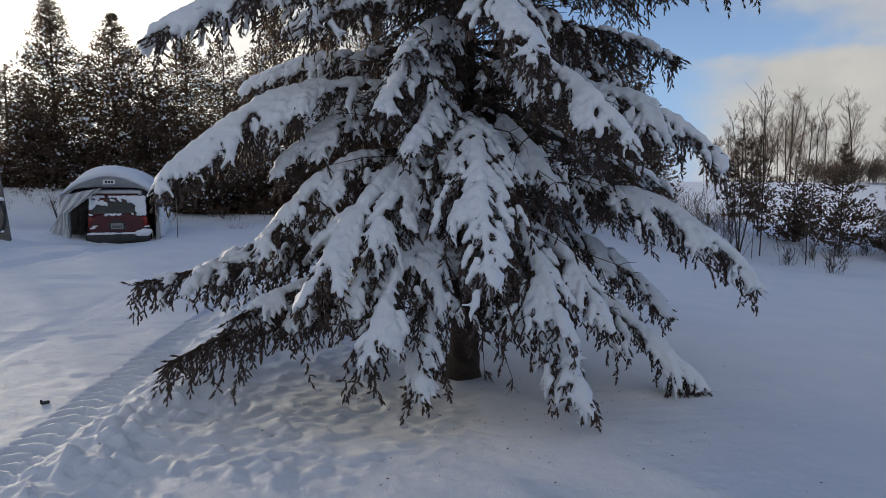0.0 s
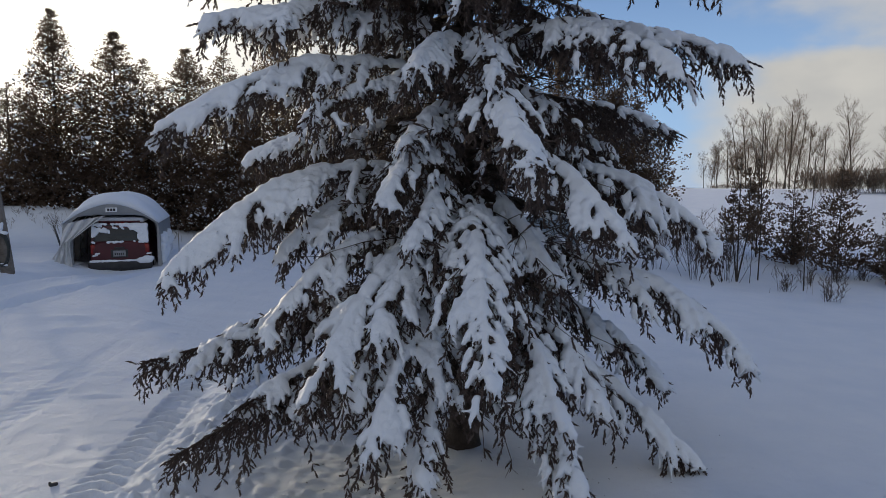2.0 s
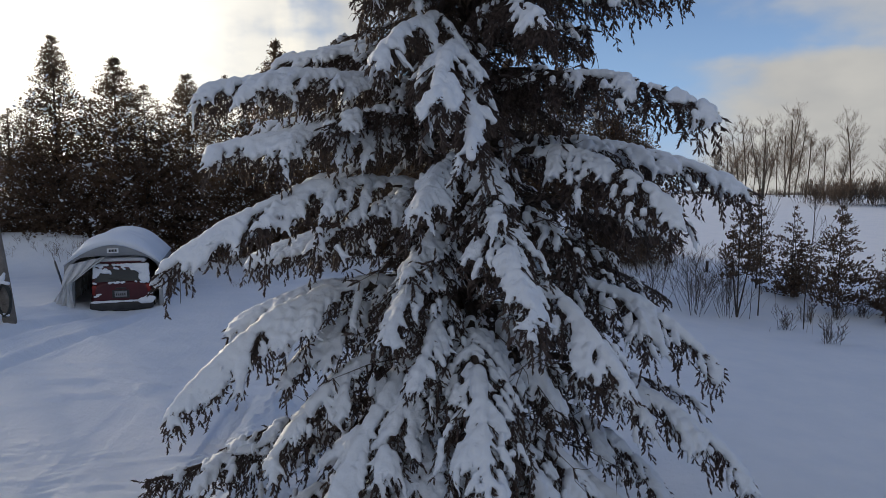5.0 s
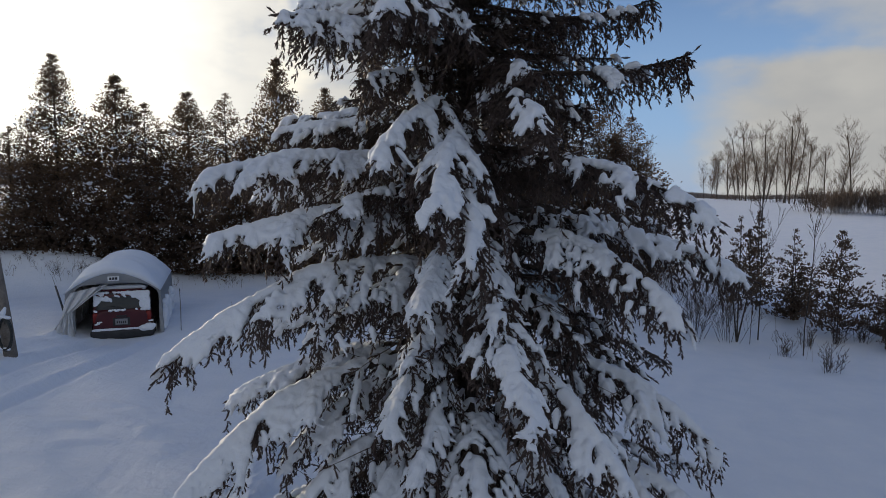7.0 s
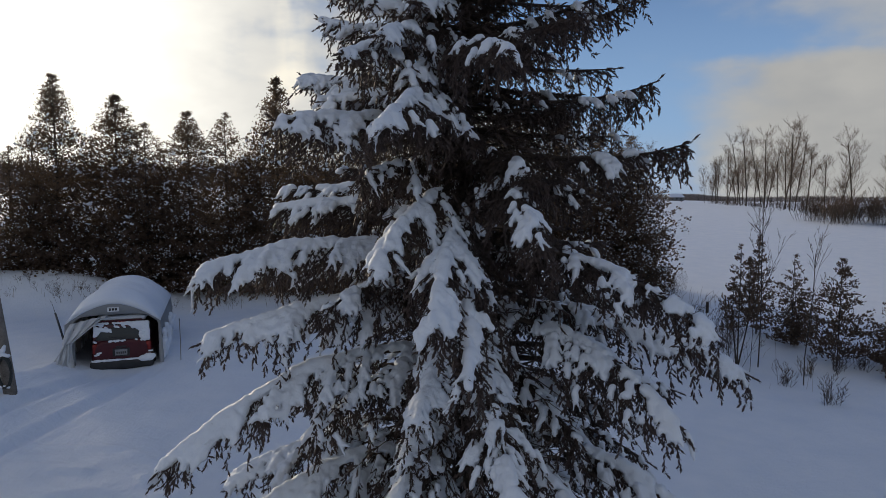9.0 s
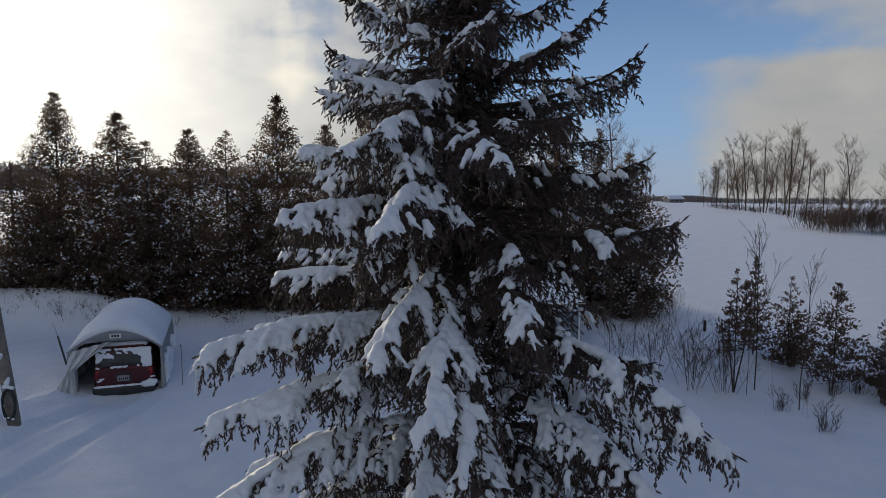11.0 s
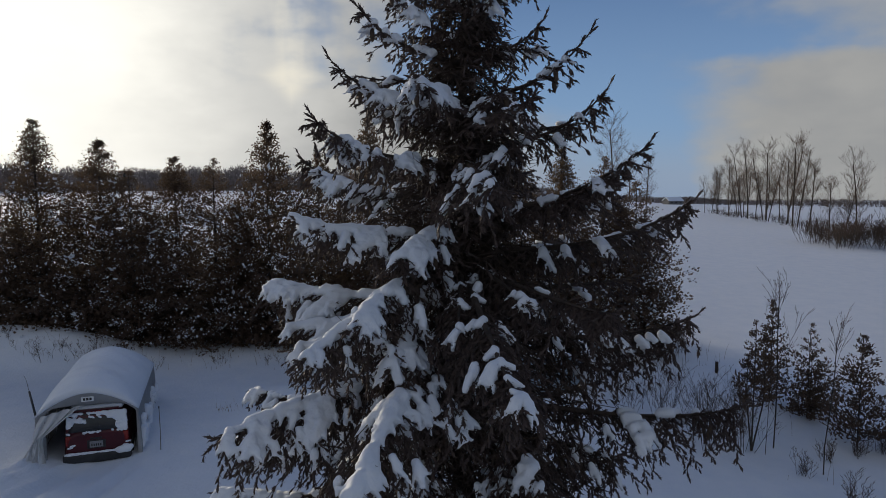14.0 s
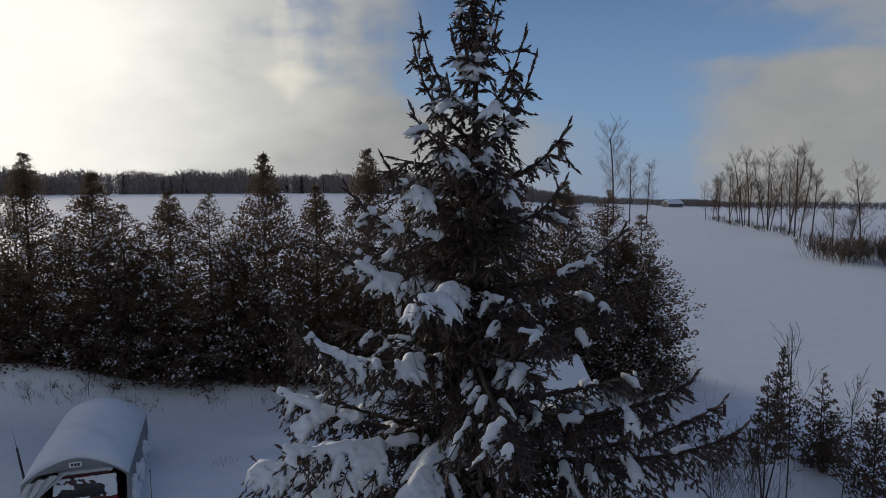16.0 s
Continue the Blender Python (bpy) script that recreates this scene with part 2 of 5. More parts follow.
# ---- mesh helpers ----
class Acc:
    """Gathers triangles and quads into one mesh."""

    def __init__(self):
        self.v, self.t, self.q, self.n = [], [], [], 0

    def add(self, v, tris=None, quads=None):
        v = np.asarray(v, float).reshape(-1, 3)
        if tris is not None and len(tris):
            self.t.append(np.asarray(tris, int).reshape(-1, 3) + self.n)
        if quads is not None and len(quads):
            self.q.append(np.asarray(quads, int).reshape(-1, 4) + self.n)
        self.v.append(v)
        self.n += len(v)

    def mesh(self, name, mats, smooth=True):
        me = bpy.data.meshes.new(name)
        v = np.concatenate(self.v) if self.v else np.zeros((0, 3))
        t = np.concatenate(self.t) if self.t else np.zeros((0, 3), int)
        q = np.concatenate(self.q) if self.q else np.zeros((0, 4), int)
        me.vertices.add(len(v))
        me.vertices.foreach_set("co", v.ravel())
        idx = np.concatenate([t.ravel(), q.ravel()]).astype(np.int32)
        me.loops.add(len(idx))
        me.loops.foreach_set("vertex_index", idx)
        starts = np.concatenate([np.arange(len(t)) * 3, len(t) * 3 + np.arange(len(q)) * 4]).astype(np.int32)
        me.polygons.add(len(starts))
        me.polygons.foreach_set("loop_start", starts)
        me.polygons.foreach_set("use_smooth", np.full(len(starts), smooth))
        for mt in mats if isinstance(mats, (list, tuple)) else [mats]:
            me.materials.append(mt)
        me.update(calc_edges=True)
        me.validate()
        return me


def put_part(name, me, parent=None, label="", m=None):
    ob = new(name, me)
    if parent is not None:
        ob.parent = parent
    if m is not None:
        ob.matrix_basis = m
    if label:
        ob["label"] = label
    return ob


def part(name, bm, mat, parent, label="", m=None, smooth=False):
    me = bpy.data.meshes.new(name)
    bm.to_mesh(me)
    bm.free()
    me.polygons.foreach_set("use_smooth", np.full(len(me.polygons), smooth))
    me.materials.append(mat)
    return put_part(name, me, parent, label, m)


def thing(name, x, y, z, label, category, rz=0.0, group="", kind=""):
    ob = new(name)
    ob.matrix_basis = pose(x, y, z, 0, 0, rz)
    ob.empty_display_size = 0.2
    return tagged(ob, label, category, group, kind)


def roughen(v, amount, freq):
    """Pushes vertices about by a cheap smooth noise, for lumpy crusts."""
    p = v * freq
    n = np.stack([np.sin(p[:, 1] * 1.7 + 2.1 * np.sin(p[:, 2] * 1.3)), np.sin(p[:, 2] * 1.9 + 1.7 * np.sin(p[:, 0] * 1.1)), np.sin(p[:, 0] * 1.6 + 1.9 * np.sin(p[:, 1] * 1.2))], -1)
    return v + n * amount


def tube(acc, pts, radii, sides=6, cap=True):
    pts = np.asarray(pts, float)
    n = len(pts)
    tan = np.gradient(pts, axis=0)
    tan /= np.linalg.norm(tan, axis=1)[:, None] + 1e-9
    ref = np.array([0.0, 0.0, 1.0]) if abs(tan[:, 2]).mean() < 0.8 else np.array([1.0, 0.0, 0.0])
    a = np.cross(tan, ref)
    a /= np.linalg.norm(a, axis=1)[:, None] + 1e-9
    b = np.cross(tan, a)
    ang = np.arange(sides) * 2 * math.pi / sides
    ring = a[:, None, :] * np.cos(ang)[None, :, None] + b[:, None, :] * np.sin(ang)[None, :, None]
    v = (pts[:, None, :] + ring * np.asarray(radii, float)[:, None, None]).reshape(-1, 3)
    i, j = np.meshgrid(np.arange(n - 1), np.arange(sides), indexing="ij")
    k = (j + 1) % sides
    quads = np.stack([i * sides + j, i * sides + k, (i + 1) * sides + k, (i + 1) * sides + j], -1).reshape(-1, 4)
    tris = []
    if cap:
        v = np.vstack([v, pts[:1], pts[-1:]])
        for j in range(sides):
            tris.append((n * sides, (j + 1) % sides, j))
            tris.append((n * sides + 1, (n - 1) * sides + j, (n - 1) * sides + (j + 1) % sides))
    acc.add(v, tris, quads)


def box_bm(sx, sy, sz, bevel=0.0, at=(0, 0, 0), segs=2):
    bm = bmesh.new()
    bmesh.ops.create_cube(bm, size=1, matrix=Matrix.Translation(at) @ Matrix.Diagonal((sx, sy, sz, 1)))
    if bevel:
        bmesh.ops.bevel(bm, geom=bm.edges[:], offset=bevel, segments=segs, affect="EDGES", profile=0.5)
    return bm


def cyl_bm(r, h, sides=16, at=(0, 0, 0), axis="z", r2=None, bevel=0.0):
    bm = bmesh.new()
    turn = {"z": Matrix(), "x": pose(0, 0, 0, 0, 90, 0), "y": pose(0, 0, 0, 90, 0, 0)}[axis]
    bmesh.ops.create_cone(bm, cap_ends=True, segments=sides, radius1=r, radius2=r if r2 is None else r2, depth=h, matrix=Matrix.Translation(at) @ turn)
    if bevel:
        bmesh.ops.bevel(bm, geom=[e for e in bm.edges if len(e.link_faces) == 2 and e.calc_face_angle(0) > 1], offset=bevel, segments=2, affect="EDGES", profile=0.5)
    return bm


def blobs(caps, h):
    """A rounded skin round many tapered rods: rows of x0 y0 z0 x1 y1 z1 r0 r1. Returns vertices and quads."""
    caps = np.asarray(caps, float)
    rmax = np.maximum(caps[:, 6], caps[:, 7]) * 1.42
    lo = np.minimum(caps[:, 0:3], caps[:, 3:6]) - rmax[:, None]
    hi = np.maximum(caps[:, 0:3], caps[:, 3:6]) + rmax[:, None]
    org = lo.min(0) - 1.5 * h
    dims = np.ceil((hi.max(0) - org) / h).astype(int) + 3
    f = np.zeros(dims, np.float32)
    i0 = np.maximum(((lo - org) / h).astype(int), 0)
    i1 = np.minimum(((hi - org) / h).astype(int) + 2, dims)
    for c, a, b in zip(caps, i0, i1):
        gx = org[0] + h * np.arange(a[0], b[0])[:, None, None] - c[0]
        gy = org[1] + h * np.arange(a[1], b[1])[None, :, None] - c[1]
        gz = org[2] + h * np.arange(a[2], b[2])[None, None, :] - c[2]
        d = c[3:6] - c[0:3]
        t = np.clip((gx * d[0] + gy * d[1] + gz * d[2]) / (d @ d + 1e-9), 0, 1)
        r = (c[6] + (c[7] - c[6]) * t) * 1.42
        dd = (gx - t * d[0]) ** 2 + (gy - t * d[1]) ** 2 + (gz - t * d[2]) ** 2
        w = np.maximum(0, 1 - dd / (r * r))
        f[a[0]:b[0], a[1]:b[1], a[2]:b[2]] += w * w
    g = f - 0.25
    ins = g > 0
    c8 = [ins[x:dims[0] - 1 + x, y:dims[1] - 1 + y, z:dims[2] - 1 + z] for x in (0, 1) for y in (0, 1) for z in (0, 1)]
    s = np.zeros(c8[0].shape, np.int8)
    for c in c8:
        s += c
    act = np.argwhere((s > 0) & (s < 8))
    ids = np.full(s.shape, -1, np.int64)
    ids[tuple(act.T)] = np.arange(len(act))
    pos, cnt = np.zeros((len(act), 3)), np.zeros(len(act))
    for ax in range(3):
        e = np.eye(3, dtype=int)[ax]
        others = [k for k in range(3) if k != ax]
        for p in (0, 1):
            for q in (0, 1):
                o = np.zeros(3, int)
                o[others[0]], o[others[1]] = p, q
                A = act + o
                ga, gb = g[tuple(A.T)], g[tuple((A + e).T)]
                hit = (ga > 0) != (gb > 0)
                t = np.where(hit, ga / np.where(hit, ga - gb, 1), 0)
                pos += np.where(hit[:, None], A + e * t[:, None], 0)
                cnt += hit
    verts = org + h * pos / cnt[:, None]
    quads = []
    for ax in range(3):
        e = np.eye(3, dtype=int)[ax]
        u, w = np.eye(3, dtype=int)[(ax + 1) % 3], np.eye(3, dtype=int)[(ax + 2) % 3]
        sl0 = tuple(slice(0, dims[k] - 1) if k == ax else slice(1, dims[k] - 1) for k in range(3))
        sl1 = tuple(slice(1, dims[k]) if k == ax else slice(1, dims[k] - 1) for k in range(3))
        diff = ins[sl0] != ins[sl1]
        P = np.argwhere(diff) + np.array([0 if k == ax else 1 for k in range(3)])
        if not len(P):
            continue
        first = ins[tuple(P.T)]
        q4 = np.stack([ids[tuple((P - u - w).T)], ids[tuple((P - w).T)], ids[tuple(P.T)], ids[tuple((P - u).T)]], 1)
        quads.append(np.where(first[:, None], q4, q4[:, ::-1]))
    return verts, np.concatenate(quads)


def islands(nv, quads):
    """A number for each vertex: the connected piece that it belongs to."""
    lab = np.arange(nv)
    while True:
        old = lab.copy()
        low = lab[quads].min(1)
        for k in range(4):
            np.minimum.at(lab, quads[:, k], low)
        lab = lab[lab]
        if (lab == old).all():
            return lab


def sstep(lo, hi, v):
    t = np.clip((v - lo) / (hi - lo), 0, 1)
    return t * t * (3 - 2 * t)


def wave_noise(x, y, scale, seed):
    """Smooth cheap noise from a few turned sines."""
    r = np.random.RandomState(seed)
    out = 0
    for k in range(7):
        a, ph, s = r.uniform(0, 6.28), r.uniform(0, 6.28), scale * r.uniform(0.6, 1.9)
        out = out + np.sin((x * math.cos(a) + y * math.sin(a)) * s + ph + 1.3 * np.sin((x * math.sin(a) - y * math.cos(a)) * s * 0.6 + ph * 2))
    return out / 4.0


def lattice(x, y, freq, seed):
    """Value noise in -1..1, numpy arrays in and out."""
    r = np.random.RandomState(seed).uniform(-1, 1, (128, 128))
    u, v = np.asarray(x, float) * freq, np.asarray(y, float) * freq
    i, j = np.floor(u).astype(int), np.floor(v).astype(int)
    a, b = u - i, v - j
    a, b = a * a * (3 - 2 * a), b * b * (3 - 2 * b)
    i0, i1, j0, j1 = i % 128, (i + 1) % 128, j % 128, (j + 1) % 128
    return (r[i0, j0] * (1 - a) + r[i1, j0] * a) * (1 - b) + (r[i0, j1] * (1 - a) + r[i1, j1] * a) * b


# ---- ground: one sheet of snow to the horizon ----
def ground_z(x, y):
    """Height of the snow, without the small relief."""
    x, y = np.asarray(x, float), np.asarray(y, float)
    g = 2.45 * sstep(12, 72, y) + (1.6 - 4.2 * sstep(-20, 100, x) - 2.0 * sstep(60, 200, x)) * sstep(90, 330, y)
    g = g + 2.5 * sstep(60, 330, y) * (1 - sstep(-70, 60, x))
    g = g + 0.36 * sstep(1.5, 8, -x) * sstep(3, 15, y) * (1 - sstep(20, 28, y))
    g = g - 90.0 * sstep(470, 1500, y)
    # ditch along the field, from the front right to behind the spruce
    d = (x - 10.6) * 0.86 + (y - 18.3) * 0.50
    along = -(x - 10.6) * 0.50 + (y - 18.3) * 0.86
    g = g - 0.17 * np.exp(-(d / 2.8) ** 2) * sstep(-22, -6, along) * (1 - sstep(4, 14, along))
    g = g - 0.30 * sstep(3, 10, x) * (1 - sstep(20, 26, y))
    # bank under the cedar row
    g = g + 0.14 * np.exp(-((y - 29.5) / 1.7) ** 2) * (1 - sstep(3, 10, x))
    g = g + 1.30 * np.exp(-((y - 28.8) / 1.7) ** 2) * (1 - sstep(-17.5, -11.0, x)) + 0.25 * np.exp(-((y - 28.4) / 1.3) ** 2 - ((x + 2.0) / 3.5) ** 2)
    g = g + 0.34 * np.exp(-((x + 10.9) / 1.6) ** 2 - ((y - 15.0) / 2.4) ** 2)
    return g


def track_x(y):
    return -3.02 - 0.055 * (y - 4.5) - 0.004 * (y - 4.5) ** 2


def relief(x, y):
    near = np.exp(-((x + 1) / 16) ** 2 - ((y - 9) / 18) ** 2)
    r = 0.022 * wave_noise(x, y, 0.8, 3) * (0.3 + near) + 0.10 * wave_noise(x, y, 0.12, 4) * (1 - near) * sstep(20, 60, y)
    # wind-worn crust on the drive
    yard = sstep(0.6, 2.2, -x) * (1 - sstep(17, 24, y))
    r = r + yard * (0.11 * np.maximum(0, lattice(x * 0.55, y * 1.5, 3.0, 7) - 0.25) * (0.4 + 0.6 * lattice(x, y, 0.6, 9)) + 0.012 * lattice(x, y, 1.7, 10) + 0.006 * lattice(x * 0.6, y * 1.6, 6.0, 11))
    r = r - yard * 0.022 * np.maximum(0, lattice(x * 0.8, y * 1.3, 4.2, 17) - 0.30) + yard * 0.006 * lattice(x, y, 8.0, 18)
    # tyre track with bars of tread
    tx = track_x(y)
    u = x - tx
    on = (1 - sstep(0.16, 0.23, np.abs(u))) * (1 - sstep(10.5, 12.5, y))
    bars = np.sin((y + 0.55 * np.abs(u + 0.02) + 0.02 * np.sin(y * 3)) * 2 * math.pi / 0.17)
    wear = 0.75 + 0.5 * lattice(x, y, 2.2, 12)
    r = r + on * (-0.045 + 0.050 * np.clip(bars * 1.6, -1, 1) * np.clip(wear, 0.2, 1) + 0.008 * lattice(x, y, 14.0, 14))
    # second, fainter track to the left of it
    on2 = (1 - sstep(0.14, 0.24, np.abs(u + 1.75))) * (1 - sstep(9, 12, y))
    r = r + on2 * (-0.018 + 0.007 * np.clip(bars, -1, 1))
    # crumbled berm thrown up beside the track
    crumb = 0.26 * lattice(x, y, 3.1, 21) + 0.36 * lattice(x, y, 7.3, 22) + 0.50 * lattice(x, y, 12.0, 23) + 0.42 * lattice(x, y, 19.0, 24)
    crumb = np.where(crumb > 0, crumb, crumb * 0.5)
    ridge = np.exp(-((u - 0.62 - 0.12 * np.sin(y * 1.1)) / 0.34) ** 2) * (1 - sstep(11, 13, y))
    r = r + ridge * (0.06 + 0.08 * sstep(5, 8, y) + 0.085 * crumb)
    spill = np.exp(-((u - 1.5) / 1.1) ** 2) * (1 - sstep(10, 12, y))
    r = r + spill * 0.06 * np.maximum(crumb, 0.0)
    # fallen lumps and melt pits below the spruce
    under = np.exp(-(((x - 0.2) / 2.5) ** 2 + ((y - 6.6) / 2.4) ** 2))
    r = r + under * (0.034 * crumb - 0.10) + 0.16 * np.exp(-(((x - 0.2) / 4.2) ** 2 + ((y - 7.2) / 3.6) ** 2)) * (1 - under)
    # ruts that lead into the shelter
    for off in (-0.72, 0.72):
        cx = -8.95 + off - 0.020 * (17.8 - y) ** 2 * sstep(0, 1, 17.8 - y)
        along = sstep(5, 9, y) * (1 - sstep(17.5, 18.6, y))
        r = r + along * (-0.13 * np.exp(-((x - cx) / 0.22) ** 2) + 0.045 * np.exp(-((np.abs(x - cx) - 0.34) / 0.10) ** 2) * (1 + 0.7 * lattice(x, y, 2.5, 27)))
    cx = -10.9 - 0.012 * (17.8 - y) ** 2
    r = r + 0.16 * np.exp(-((x - cx) / 0.5) ** 2) * sstep(8, 12, y) * (1 - sstep(17.5, 20, y)) * (1 + 0.5 * crumb)
    # trodden hollow behind the car
    r = r - 0.17 * np.exp(-((x + 9.25) / 0.95) ** 2 - ((y - 18.2) / 1.3) ** 2)
    # snow shoved up round the shelter and heaps on the cleared ground behind
    r = r + 0.10 * np.maximum(0, crumb) * np.exp(-((x + 10.4) / 1.2) ** 2 - ((y - 18.2) / 1.0) ** 2)
    heap = np.exp(-((x + 5.0) / 2.2) ** 2 - ((y - 24.0) / 2.0) ** 2)
    r = r + heap * (0.22 + 0.14 * wave_noise(x, y, 2.1, 31))
    return r


def axis_lines(fine, mid, far):
    """Grid lines: (start, stop, step) stretches, then growing steps out to the horizon."""
    lines = []
    for a, b, s in (fine, *mid):
        lines += list(np.arange(a, b, s))
    lo, hi = min(lines), max(lines)
    step, v = 0.5, hi
    while v < far:
        v += step
        step *= 1.14
        lines.append(v)
    step, v = 0.5, lo
    while v > -far:
        v -= step
        step *= 1.14
        lines.append(v)
    return np.array(sorted(set(np.round(lines, 4))))


def build_ground():
    xs = axis_lines((-3.7, -1.7, 0.03), [(-6, -3.7, 0.05), (-14, -6, 0.10), (-1.7, 0.6, 0.05), (0.6, 3.0, 0.09), (3.0, 20, 0.25)], 3000)
    ys = axis_lines((3.4, 9.0, 0.03), [(-2, 3.4, 0.2), (9.0, 13, 0.09), (13, 32, 0.22)], 3000)
    X, Y = np.meshgrid(xs, ys, indexing="ij")
    Z = ground_z(X, Y) + relief(X, Y)
    nx, ny = X.shape
    i, j = np.meshgrid(np.arange(nx - 1), np.arange(ny - 1), indexing="ij")
    q = np.stack([i * ny + j, (i + 1) * ny + j, (i + 1) * ny + j + 1, i * ny + j + 1], -1).reshape(-1, 4)
    acc = Acc()
    acc.add(np.stack([X, Y, Z], -1).reshape(-1, 3), None, q)
    tagged(put_part("ground", acc.mesh("ground", M_GROUND)), "deep snow over the yard, ditch and open field, marked by tyre tracks", "ground", kind="structure")


def gz(x, y):
    return float(ground_z(x, y) + relief(np.float64(x), np.float64(y)))


build_ground()


# ---- the snow-laden spruce ----
def trunk_axis(z):
    return np.array([0.22 + 0.002 * z, 6.85 + 0.052 * z, z])


def shoot_template(rng, needles=10):
    """One stubby shoot, one unit long on +x: a slim body closely set with needles that lean forward."""
    v = [(0.0, 0.0, 0.0)]
    for k in range(3):
        a = k * 2 * math.pi / 3
        v.append((0.70, 0.100 * math.cos(a), 0.100 * math.sin(a)))
    v.append((1.0, 0.0, 0.0))
    t = [(0, 2, 1), (0, 3, 2), (0, 1, 3), (4, 1, 2), (4, 2, 3), (4, 3, 1)]
    for k in range(needles):
        u, a = 0.88 * k / (needles - 1), 2.4 * k + rng.uniform(-0.4, 0.4)
        n, w = np.array([0, math.cos(a), math.sin(a)]), np.array([0, -math.sin(a), math.cos(a)]) * 0.046
        q, ln = len(v), rng.uniform(0.8, 1.15)
        p = np.array([u, 0, 0]) + n * 0.02
        v += [p - w, p + w + [0.03, 0, 0], p + n * 0.185 * ln + [0.20 * ln, 0, 0]]
        t.append((q, q + 1, q + 2))
    return np.array(v), np.array(t)


CONE_SPOTS = []
RNG = np.random.RandomState(5)
SHOOTS = [shoot_template(RNG) for _ in range(4)]


def add_shoots(acc, base, way, size):
    """Shoots at many places at once."""
    base, way, size = np.asarray(base), np.asarray(way), np.asarray(size)
    if not len(base):
        return
    way = way / (np.linalg.norm(way, axis=1)[:, None] + 1e-9)
    ref = np.where(np.abs(way[:, 2:3]) < 0.9, [[0, 0, 1.0]], [[1.0, 0, 0]])
    a = np.cross(way, ref)
    a /= np.linalg.norm(a, axis=1)[:, None]
    b = np.cross(way, a)
    for k, (tv, tt) in enumerate(SHOOTS):
        s = slice(k, None, len(SHOOTS))
        n = len(base[s])
        if not n:
            continue
        girth = np.minimum(0.065 + 0.50 * size[s], 0.118)[:, None, None]
        p = base[s][:, None, :] + way[s][:, None, :] * (tv[None, :, 0:1] * 0.85 * size[s][:, None, None]) + (a[s][:, None, :] * tv[None, :, 1:2] + b[s][:, None, :] * tv[None, :, 2:3]) * girth
        f = (tt[None] + (np.arange(n) * len(tv))[:, None, None]).reshape(-1, 3)
        acc.add(p.reshape(-1, 3), f)


def bezier(p0, p1, p2, n):
    t = np.linspace(0, 1, n)[:, None]
    return (1 - t) ** 2 * p0 + 2 * t * (1 - t) * p1 + t * t * p2


